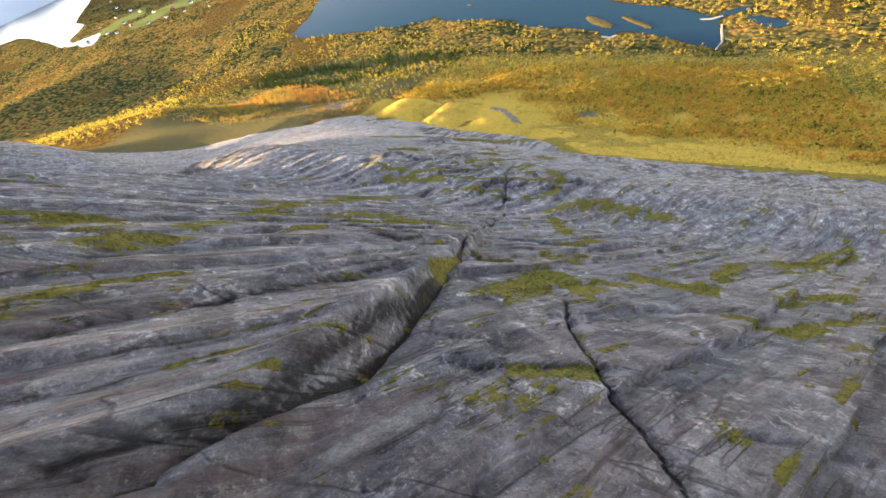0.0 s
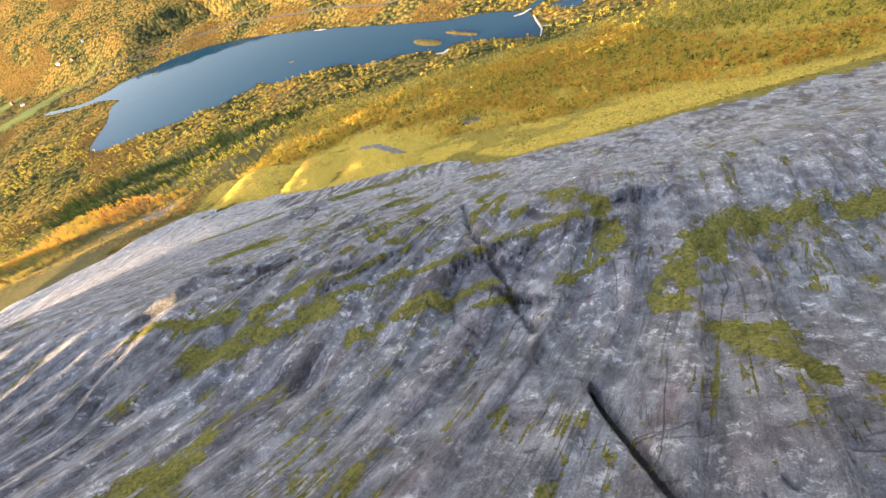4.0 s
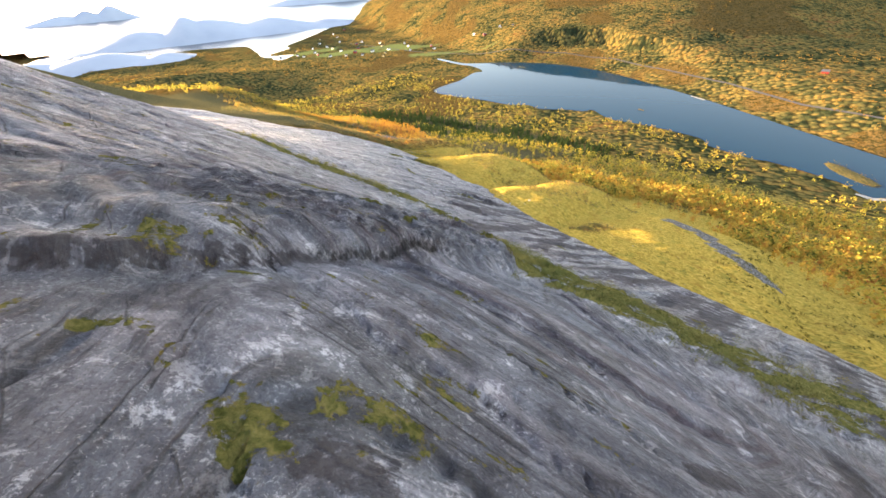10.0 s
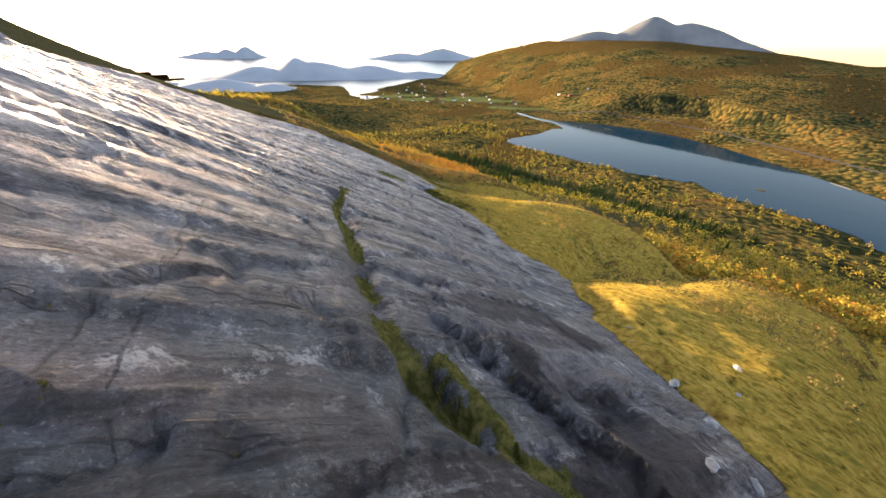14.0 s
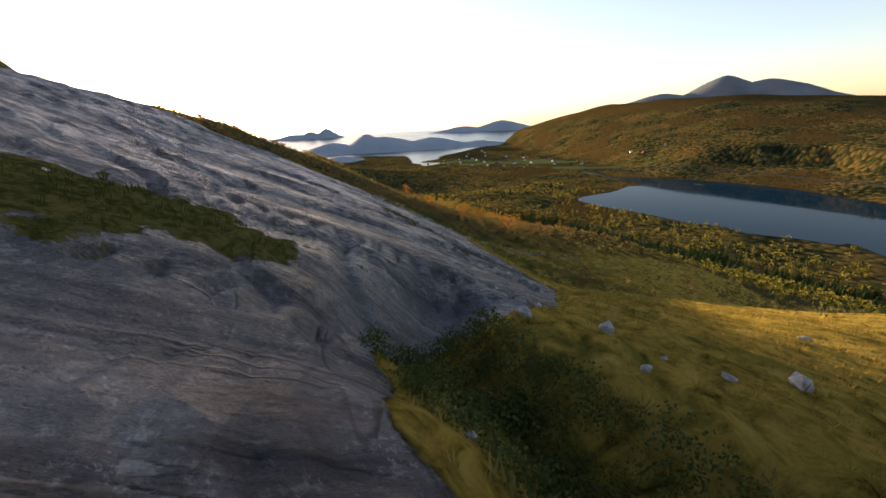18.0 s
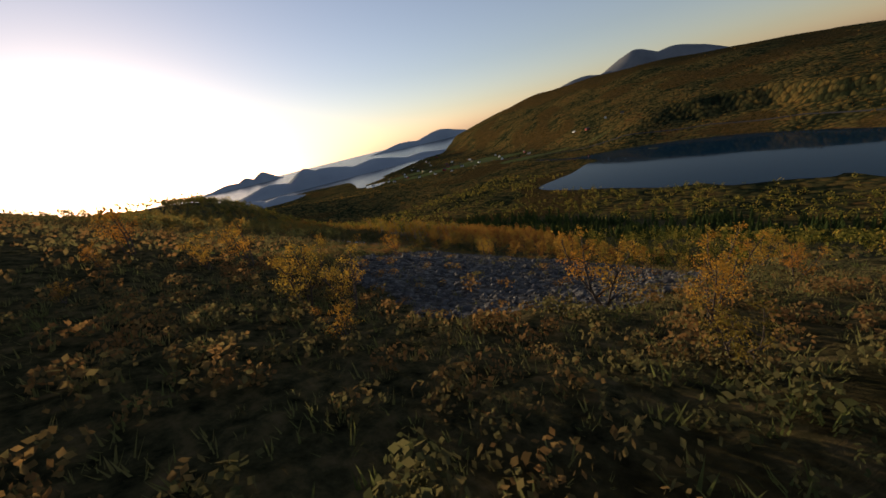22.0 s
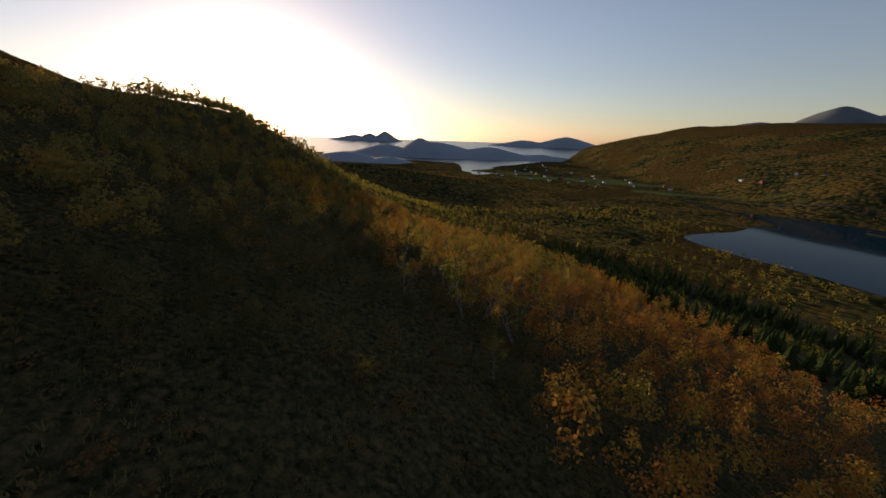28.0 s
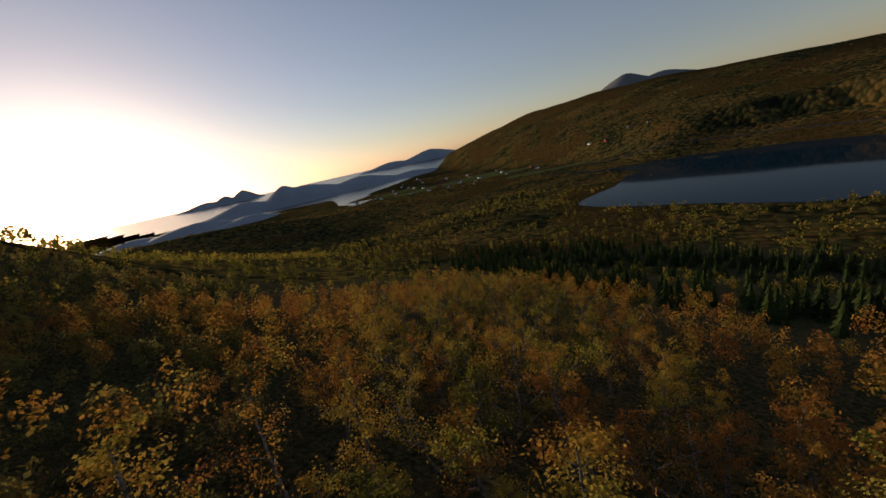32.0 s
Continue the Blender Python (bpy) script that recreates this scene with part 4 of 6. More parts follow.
MOSS_HOLLOW = [([(57.2, 108.4), (55.8, 109.3), (53.6, 110.7)], 1.6), ([(51.4, 109.2), (48.8, 111.6)], 1.1), ([(44, 107.6), (42.9, 108), (42.1, 111.6)], 0.8), ([(40.2, 111.3), (37.7, 114.9), (35.2, 112.9)], 2.6), ([(39.8, 106.6), (38.5, 107.1)], 0.7), ([(35.8, 109), (33.2, 111.6)], 0.8), ([(48.4, 114.5), (42.8, 115.6)], 0.4), ([(44.2, 125.1), (40.5, 130.9)], 2.5), ([(34.1, 120.9), (28.9, 126.2)], 1.1), ([(69.7, 106.3), (71.3, 111)], 2.1), ([(56.1, 118.1), (54.3, 119.7), (53.6, 122.4)], 0.5), ([(60, 122.9), (57.7, 124.2)], 0.9), ([(54.7, 117.2), (53.2, 118.8)], 0.3), ([(60.6, 117.1), (60.1, 118.4)], 0.5), ([(65.5, 119.5), (65.9, 121.2)], 0.9), ([(53.2, 126.3), (50.9, 126), (49.3, 126.7)], 0.3), ([(48.7, 128.2), (46.2, 127.8)], 0.9), ([(45, 130.3), (42.9, 130.7)], 2.7), ([(56.4, 116.9), (56, 116.5)], 0.3)]
MOSS_LEDGE = [([(74, 155.5), (68, 156.5), (60, 160)], 3.0), ([(126, 148), (110, 154), (103, 157.5), (96, 160.5)], 2.6), ([(91.5, 161.6), (86, 161.4)], 1.4), ([(77, 159.6), (70, 160)], 3.4), ([(70, 160), (63, 162), (45, 165), (26, 175)], 4.2), ([(89, 143.7), (88.5, 145.8)], 1.2), ([(83.5, 145.2), (79.5, 145.2)], 0.5), ([(76.5, 145.9), (77.3, 147)], 0.4), ([(104.2, 156.5), (103.7, 158.1), (101.1, 159.3)], 1.3), ([(92.2, 161.6), (88.6, 161.4), (86.2, 161.2)], 1.1), ([(78.4, 176.3), (76.6, 176.1)], 0.6), ([(82.6, 160), (81.8, 160.1)], 0.3)]
MOSS_FOOT = [([(168.4, 209.8), (170.6, 210.4), (169.6, 212.8)], 2.6), ([(168.8, 212.9), (169.2, 213.8)], 0.5), ([(138, 192), (129, 188.6), (121.3, 187.4), (116.4, 186.3), (111, 185.4), (107.7, 185.9), (104.7, 187.6)], 0.5), ([(109.7, 186.7), (106, 187), (103, 188)], 0.35),
             ([(186, 220.8), (184, 222.2), (182.7, 223.6)], 0.6), ([(178.8, 222.6), (178.4, 223.4)], 0.4)]
MOSS_LINES = MOSS_START + MOSS_CREST + MOSS_BROW + MOSS_FACE + MOSS_BUSH + MOSS_HOLLOW + MOSS_LEDGE + MOSS_FOOT
# dark lines to paint: damp seeps, and shade in hollows and under ledges
WET_SHADE_HIGH = [([(26.3, 10.7), (26.9, 13.6)], 0.9), ([(47.7, 59.1), (41.2, 65.8)], 1.3), ([(46.2, 78.9), (40, 78.3)], 0.9), ([(30.2, 69), (29, 71.7), (26.1, 72.3)], 0.8), ([(34.2, 71.2), (32.5, 72.3)], 0.7), ([(14, 81), (11.4, 77.3)], 0.7),
            ([(43.9, 76.6), (42.3, 77.3)], 0.7), ([(56.3, 83.5), (55.6, 86.4), (52, 87.4)], 1.6), ([(44.9, 87.2), (46.3, 94.7)], 1.0), ([(29.4, 88.8), (28.4, 85.9)], 0.5), ([(47.9, 99.1), (45.5, 107.2)], 0.7), ([(48, 101.5), (47, 103.4), (46, 105.8)], 0.9), ([(35.2, 102.3), (32.1, 100.5), (29.5, 102.9)], 1.1)]
WET_MID = [([(37.6, 127.1), (35.6, 120.7)], 0.8), ([(42.3, 127.2), (38.9, 122.1)], 0.9), ([(48.9, 119), (49, 120.7), (49.2, 122.8), (48.4, 126.1)], 0.8), ([(46.9, 155), (44.8, 140), (42.8, 136.1)], 0.8), ([(69.2, 127.8), (70.3, 131.5), (71, 137)], 0.4), ([(60.5, 180.3), (53.8, 169.6)], 1.1),
           ([(60.1, 131.3), (59.2, 131.9)], 0.6), ([(54.1, 140.5), (53, 142.2)], 0.6), ([(80.9, 170.4), (81.1, 178.3)], 0.5)]
WET_SHADE_LOW = [([(89.3, 190.7), (85.5, 173.7), (84.7, 166.4), (86.2, 164.6)], 1.2), ([(84.3, 167.2), (83.3, 163.5)], 1.2), ([(82.9, 189.8), (80.1, 178.2), (77.7, 169), (76.8, 165.8)], 0.7), ([(78.3, 173.8), (76.7, 169.5), (75.3, 167)], 0.4), ([(88.6, 157), (86.5, 157.5), (85.1, 157.7)], 1.2), ([(85.8, 161.9), (83.2, 162.2)], 1.2),
           ([(103.8, 177.7), (104.1, 184.4), (104.2, 194.7)], 1.3), ([(97.5, 185.1), (95.7, 188.1), (93.1, 190.7)], 1.5), ([(101.2, 182.9), (99.5, 185.2)], 1.3), ([(98, 171.7), (97.2, 173.7), (96.5, 177)], 1.2), ([(95.5, 173), (94.5, 175)], 1.2), ([(114.8, 192.5), (114.6, 197.8), (112.2, 199.3)], 1.6),
           ([(106.7, 194.4), (104.9, 193.9), (103.8, 190.8)], 1.5), ([(110.6, 191.2), (107.8, 190.1)], 1.0), ([(181, 225), (181, 233)], 1.5), ([(158, 201), (159, 208), (157, 211), (150, 215)], 1.0), ([(144, 208), (140, 212)], 1.0)]
WET_SHADE_LINES = WET_SHADE_HIGH + WET_MID + WET_SHADE_LOW


TALUS = [(229, 249.5), (240, 248.5), (248, 252.5), (255, 258.5), (266, 270), (272, 284), (265, 292), (252, 286), (242, 287), (233, 278), (228, 266), (226.5, 254)]


def scree_at(u, v):
    """How far a place belongs to the talus, from 0 to 1."""
    reach = np.where(inside(u, v, TALUS), 1.0, -1.0) * shore_gap(u, v, TALUS)
    a = 0.75 * step(-4.0, 2.5, reach)
    b = np.exp(-((u - 293) / 13) ** 2 - ((v - 268) / 12) ** 2) * 0.62
    c = np.exp(-(line_gap(u, v, [(296, 258), (306, 276), (304, 292)]) / 3) ** 2) * 0.4
    g = np.exp(-(line_gap(u, v, [(297.0, 265.5), (297.5, 270.5), (296.2, 274.6), (296.3, 279.7), (297.2, 288.9)]) / 3.6) ** 2) * 0.75
    d = np.exp(-(line_gap(u, v, [(77, 251), (67, 246), (58, 231), (50, 219)]) / 4.0) ** 2) * 0.8
    f = np.exp(-((u - 5) / 22) ** 2 - ((v - 268) / 14) ** 2) * 0.8
    return np.maximum.reduce([a, b, c, d, f, g]) * (0.55 + 0.9 * fbm(u / 7, v / 7, 3, 91))


def field_at(x, y):
    k = np.zeros(np.shape(x))
    for cx, cy, rx, ry, turn in ((-700, 1260, 190, 45, 50), (-560, 1300, 130, 40, 30), (-860, 1250, 110, 40, 60), (-300, 1230, 90, 24, 10), (-430, 1190, 120, 26, 20), (640, 640, 80, 30, -30)):
        k = np.maximum(k, mound(x, y, cx, cy, rx, ry, turn, 1.25))
    return k * (0.3 + 1.15 * fbm(x / 34, y / 34, 2, 95))


FJORD = [(-880, 1110), (-905, 1200), (-1010, 1160), (-1020, 1320), (-1090, 1380), (-1150, 1590), (-1290, 2010), (-1350, 2340), (-1560, 2850), (-1740, 3500),
         (-2200, 5200), (-6000, 5200), (-6000, 1500), (-1750, 1150), (-1450, 1320), (-1280, 1380), (-1110, 1250), (-1000, 1150)]


def sea_at(x, y):
    return inside(x, y, FJORD) & (np.hypot(x, y) > 900)


ground = build_ground()


def flat_shape(name, pts, z, mat):
    bm = bmesh.new()
    f = bm.faces.new([bm.verts.new((x, y, z)) for x, y in pts])
    if f.normal.z < 0:
        f.normal_flip()
    me = bpy.data.meshes.new(name)
    bm.to_mesh(me)
    bm.free()
    me.materials.append(mat)
    return new(name, me)


def rounded(pts, cuts=4):
    """A closed outline made smooth through its corners."""
    out, n = [], len(pts)
    for i in range(n):
        p0, p1, p2, p3 = (Vector(pts[(i + k) % n]) for k in (-1, 0, 1, 2))
        for k in range(cuts):
            t = k / cuts
            q = 0.5 * ((2 * p1) + (p2 - p0) * t + (2 * p0 - 5 * p1 + 4 * p2 - p3) * t * t + (3 * p1 - p0 - 3 * p2 + p3) * t ** 3)
            out.append((q.x, q.y))
    return out


tagged(flat_shape("lake", rounded(LAKE), 0.0, LAKE_WATER), "calm dark blue lake in the valley floor", "lake", kind="structure")
tagged(flat_shape("pond", rounded(POND), 0.0, LAKE_WATER), "small blue pond beside the lake's outlet", "pond", kind="structure")


def build_sea():
    """The fjord's water; it climbs a little with distance, for the open sea lies beyond what is built."""
    r = np.concatenate([np.arange(700, 2600, 60), np.arange(2600, 4700, 100)])
    az = np.radians(np.arange(-100, -8, 1.5))
    rr, aa = np.meshgrid(r, az, indexing="ij")
    x, y = rr * np.sin(aa), 250 + rr * np.cos(aa)
    z = -2.0 + 72 * np.maximum(rr - 2200, 0) ** 1.15 / 2450 ** 1.15
    ok = sea_at(x, y)
    f = grid_faces(*x.shape)
    f = f[ok.ravel()[f].any(1)]
    return sheet("sea", np.stack([x, y, z], -1).reshape(-1, 3), f[:, ::-1], SEA_WATER)


tagged(build_sea(), "bright fjord and open sea beyond the valley", "sea", kind="structure")


def mountain(name, cx, cy, length, width, turn, top, base, seed, label, peaks):
    """A far hill: a ridge with summits, standing on the sea or the valley behind."""
    a, b = np.meshgrid(np.linspace(-1, 1, 90), np.linspace(-1, 1, 24), indexing="ij")
    crest = np.zeros(a.shape)
    for pa, ph, pw in peaks:
        crest = np.maximum(crest, ph * np.exp(-(np.abs(a - pa) / pw) ** 1.6))
    crest *= 1 - np.abs(a) ** 6
    h = crest * (1 - np.abs(b) ** 1.4) * (0.95 + 0.10 * fbm(a * 7, b * 3, 4, seed))
    c, s = math.cos(radians(turn)), math.sin(radians(turn))
    x, y = cx + a * length * c - b * width * s, cy + a * length * s + b * width * c
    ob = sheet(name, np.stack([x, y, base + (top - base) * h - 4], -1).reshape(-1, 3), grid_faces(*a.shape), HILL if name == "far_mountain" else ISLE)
    return tagged(ob, label, "mountain", kind="structure")


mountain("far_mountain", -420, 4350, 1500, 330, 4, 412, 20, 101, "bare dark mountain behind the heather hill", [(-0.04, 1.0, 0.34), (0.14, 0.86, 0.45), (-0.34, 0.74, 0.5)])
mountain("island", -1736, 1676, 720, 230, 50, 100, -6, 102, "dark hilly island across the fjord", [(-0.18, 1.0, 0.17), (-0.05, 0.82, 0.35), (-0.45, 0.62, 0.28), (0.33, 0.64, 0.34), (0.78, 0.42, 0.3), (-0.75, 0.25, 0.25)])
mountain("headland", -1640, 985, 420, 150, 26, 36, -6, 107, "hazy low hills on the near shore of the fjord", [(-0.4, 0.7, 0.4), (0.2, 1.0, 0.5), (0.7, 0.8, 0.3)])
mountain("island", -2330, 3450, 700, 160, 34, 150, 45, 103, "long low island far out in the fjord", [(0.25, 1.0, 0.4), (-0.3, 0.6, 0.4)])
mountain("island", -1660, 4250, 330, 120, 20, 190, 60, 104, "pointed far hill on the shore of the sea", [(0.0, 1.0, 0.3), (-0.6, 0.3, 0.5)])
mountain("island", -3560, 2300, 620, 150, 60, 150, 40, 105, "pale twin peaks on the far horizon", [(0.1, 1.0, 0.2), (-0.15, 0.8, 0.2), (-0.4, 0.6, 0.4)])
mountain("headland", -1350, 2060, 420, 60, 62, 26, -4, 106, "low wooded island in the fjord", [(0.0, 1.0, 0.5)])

# ---- things ----
rng = np.random.default_rng(5)


def part(name, me, mat, parent, label=""):
    ob = new(name, me)
    if mat is not None and not me.materials:
        me.materials.append(mat)
    ob.parent = parent
    return tagged(ob, label)


def mesh_from(name, co, faces, mat, smooth=False):
    me = bpy.data.meshes.new(name)
    me.from_pydata([tuple(c) for c in co], [], [tuple(f) for f in faces])
    if smooth:
        me.polygons.foreach_set("use_smooth", [True] * len(me.polygons))
    me.materials.append(mat)
    return me


def tube(path, radii, sides=6):
    """Corners and faces of a tapered limb along a path."""
    co, faces = [], []
    for k, (p, r) in enumerate(zip(path, radii)):
        d = Vector(path[min(k + 1, len(path) - 1)]) - Vector(path[max(k - 1, 0)])
        a = d.normalized().orthogonal()
        b = d.normalized().cross(a)
        for s in range(sides):
            t = 2 * math.pi * s / sides
            co.append(Vector(p) + r * (a * math.cos(t) + b * math.sin(t)))
        if k:
            for s in range(sides):
                i, j = (k - 1) * sides + s, (k - 1) * sides + (s + 1) % sides
                faces.append((i, j, j + sides, i + sides))
    return co, faces


def leaf_quads(centres, sizes, rnd, heart=None):
    """Small tilted leaves at the centres given; with a heart, they mostly face away from it."""
    n = len(centres)
    a = rnd.normal(size=(n, 3))
    face = rnd.normal(size=(n, 3))
    if heart is not None:
        out = centres - np.asarray(heart)
        face = 0.55 * face + 1.1 * out / (np.linalg.norm(out, axis=1)[:, None] + 1e-6)
        a = np.cross(face, a)
    a /= np.linalg.norm(a, axis=1)[:, None]
    b = np.cross(face, a)
    b /= np.linalg.norm(b, axis=1)[:, None]
    a, b = a * sizes[:, None], b * sizes[:, None] * 0.7
    co = np.stack([centres - a, centres + b * 0.9, centres + a, centres - b], 1).reshape(-1, 3)
    return co, np.arange(4 * n).reshape(-1, 4)


def birch(seed, tall, leaves, bushy=False):
    """Trunk and crown meshes of one birch with its foot at the origin."""
    rnd = np.random.default_rng(seed)
    co, faces, tips = [], [], []
    stems = 3 if bushy else (2 if seed % 3 == 0 else 1)
    for s in range(stems):
        lean = rnd.normal(size=2) * (0.22 if stems > 1 else 0.07)
        pts, rad = [], []
        for k in range(6):
            f = k / 5
            pts.append(Vector((lean[0] * tall * f + 0.12 * math.sin(3 * f + seed), lean[1] * tall * f + 0.12 * math.cos(4 * f + s), tall * 0.92 * f - 0.15)))
            rad.append((0.014 * tall) * (1 - 0.88 * f) / stems ** 0.5 + 0.006)
        c, q = tube(pts, rad, 6)
        faces += [tuple(i + len(co) for i in t) for t in q]
        co += c
        for b in range(11 if stems == 1 else 7):
            f = 0.22 + 0.72 * (b + rnd.random()) / (11 if stems == 1 else 7)
            i = min(int(f * 5), 4)
            root = pts[i].lerp(pts[i + 1], f * 5 - i)
            az = b * 2.4 + rnd.random()
            reach = tall * (0.21 * (1 - f) + 0.075) * (0.8 + 0.5 * rnd.random())
            tip = root + Vector((math.cos(az) * reach, math.sin(az) * reach, reach * (0.75 + 0.4 * rnd.random())))
            half = root.lerp(tip, 0.5) + Vector((0, 0, -0.06 * reach))
            c, q = tube([root, half, tip], [0.010 * tall * (1 - f) + 0.008, 0.008, 0.003], 4)
            faces += [tuple(j + len(co) for j in t) for t in q]
            co += c
            tips += [(root.lerp(tip, 0.5), reach * 0.5), (tip, reach * 0.62), (root.lerp(tip, 0.8), reach * 0.55)]
        tips.append((pts[5], 0.10 * tall))
    wood = mesh_from("trunk", co, faces, TWIG if bushy else BARK, True)
    pick = rnd.integers(0, len(tips), leaves)
    cen = np.array([tips[i][0] for i in pick]) + rnd.normal(size=(leaves, 3)) * np.array([max(tips[i][1], 0.22) for i in pick])[:, None] * np.array([0.50, 0.50, 0.42]) * (0.70 if bushy else 0.74)
    cen[:, 2] = np.maximum(cen[:, 2], 0.12 * tall)
    c, q = leaf_quads(cen, rnd.uniform(0.045, 0.095, leaves) * (0.62 if bushy else 0.93) * (tall / 5.5) ** 0.4, rnd, (*cen[:, :2].mean(0), 0.45 * tall))
    return wood, mesh_from("crown", c, q, ORANGE if bushy else YELLOW)


def wood_cover(u, v):
    """How thick the birch wood stands at a place, from 0 to 1."""
    low = np.interp(u, [-900, -110, -75, -50, -22, 2, 20, 41, 55, 73, 120, 150, 167, 206, 250, 290, 330, 350, 400, 450, 600, 1200], [110, 158, 190, 203, 211, 217, 238, 260, 298, 314, 316, 308, 297, 296, 300, 300, 294, 274, 236, 200, 120, 60])
    edge = step(-14, 22, v - low + 24 * (fbm(u / 30, v / 30, 3, 121) - 0.5))
    clear = 1 - 0.85 * step(0.55, 0.66, fbm(u / 48, v / 48, 3, 123) + 0.18 * np.exp(-((u - 190) / 90) ** 2 - ((v - 575) / 40) ** 2))
    return edge * clear


def spruce_cover(u, v):
    k = np.exp(-(line_gap(u, v, [(520, 455), (400, 480), (310, 500), (225, 505)]) / 26) ** 2) + 0.9 * np.exp(-((u - 300) / 40) ** 2 - ((v - 424) / 16) ** 2)
    k = np.maximum(k, 0.9 * np.exp(-(line_gap(u, v, [(330, 395), (420, 400), (520, 420)]) / 16) ** 2))
    return k * (0.4 + 1.1 * fbm(u / 22, v / 22, 2, 131))


PATH_UV = list(zip(LINE_U, LINE_V))


def scatter(n, u0, u1, v0, v1, rnd):
    return rnd.uniform(u0, u1, n), rnd.uniform(v0, v1, n)


def clear_of_path(u, v, gap):
    return line_gap(u, v, PATH_UV) > gap


TWIG = plain("twig_bark", [(0.35, (0.045, 0.034, 0.026)), (0.7, (0.11, 0.085, 0.065))], 8.0, 0.85)
# birches near the path, one by one
KINDS = [birch(k, 6.2 + 0.5 * (k % 4), 1500) for k in range(1, 7)]
BUSHES = [birch(20 + k, 2.6, 1200, True) for k in range(3)]


def birch_thing(kind, label, name="birch_tree"):
    root = new(name)
    root.empty_display_size = 0.3
    part("trunk", kind[0], None, root, "pale birch trunk and limbs")
    part("crown", kind[1], None, root, "loose crown of small autumn leaves")
    return tagged(root, label, "tree", "birches of the hillside")


def plant(masters, spots, rnd, lo, hi):
    made = set()
    for u, v in spots:
        x, y = to_xy(u, v)
        z = float(ground_z(x, y)) - 0.1
        k = int(rnd.integers(0, len(masters)))
        s = float(rnd.uniform(lo, hi))
        m = pose(x, y, z, rnd.normal() * 3, rnd.normal() * 3, rnd.uniform(0, 360)) @ Matrix.Scale(s, 4)
        if k not in made:
            made.add(k)
            masters[k].matrix_basis = m
        else:
            ob = copy_thing(masters[k], m)
            ob.matrix_basis = m


trees = [birch_thing(k, "yellow and rust-coloured autumn birch on the wooded slope") for k in KINDS]
bushes = [birch_thing(k, "low bushy young birch with orange leaves among stones", "birch_bush") for k in BUSHES]
gu, gv = np.meshgrid(np.arange(262, 436, 3.9), np.arange(206, 392, 3.9), indexing="ij")
u, v = (gu + rng.uniform(-1.7, 1.7, gu.shape)).ravel(), (gv + rng.uniform(-1.7, 1.7, gv.shape)).ravel()
gap = line_gap(u, v, PATH_UV)
keep = (rng.random(len(u)) < 1.05 * wood_cover(u, v)) & (gap < 56) & (spruce_cover(u, v) < 0.5) & (np.hypot(u - 324, v - 281) > 9)
order = np.argsort(gap[keep] - 10 * (u[keep] > 340))
WOOD_U, WOOD_V = u[keep][order], v[keep][order]
plant(trees, list(zip(WOOD_U[:250], WOOD_V[:250])), rng, 0.62, 1.25)
# young birches standing alone on the talus and the open slope
ALONE = [(225.2, 252.5), (224, 259.8), (223.4, 254.6), (221.7, 251.9), (231.2, 247.2), (238.3, 247), (241.2, 244.6), (243.8, 239.6), (217, 242), (206, 244.5), (227, 255), (228, 272), (224.5, 258), (240, 248), (240, 243), (232, 246), (273, 282), (263, 276), (266, 266), (286, 281), (291, 264), (290, 268.5),
         (288, 280), (285, 273.5), (298, 288), (306, 300), (315, 259), (337, 258), (330, 271), (305, 292), (281, 287), (276, 290), (268, 288), (259, 287), (250, 286), (243, 284), (222, 268), (235, 277)]
plant(bushes, ALONE, rng, 0.7, 1.35)
plant([birch_thing(k, "orange young birch standing alone on the open slope", "birch_bush") for k in BUSHES], [(248.2, 272.5), (255.9, 270.7), (257.3, 290.6), (247.4, 264.3), (246.8, 275.9), (254.9, 258), (262, 275.5), (266, 266.5), (249.9, 256)], rng, 0.95, 1.4)
plant([birch_thing(k, "small yellow birch sapling in the low heath", "birch_bush") for k in BUSHES], [(211.7, 239.2), (206, 245.2), (224.3, 263.7), (228.1, 239), (228, 246.3), (237, 246)], rng, 0.45, 0.75)
u, v = scatter(300, 205, 345, 228, 296, rng)
keep = (rng.random(len(u)) < 0.30 * (1 - 0.92 * step(0.35, 0.55, scree_at(u, v)))) & clear_of_path(u, v, 3.0)
plant(bushes, list(zip(u[keep], v[keep]))[:70], rng, 0.3, 0.8)


def repeat(base, faces, at, size, turn, squash=1.0):
    """Many copies of a small shape, joined: base corners, its faces, places, sizes, turns."""
    n, k = len(at), len(base)
    c, s = np.cos(turn)[:, None], np.sin(turn)[:, None]
    x = base[None, :, 0] * c - base[None, :, 1] * s
    y = base[None, :, 0] * s + base[None, :, 1] * c
    z = np.repeat(base[None, :, 2], n, 0) * squash
    co = np.stack([x, y, z], -1) * size[:, None, None] + at[:, None, :]
    f = faces[None] + (np.arange(n) * k)[:, None, None]
    return co.reshape(-1, 3), f.reshape(-1, faces.shape[1])


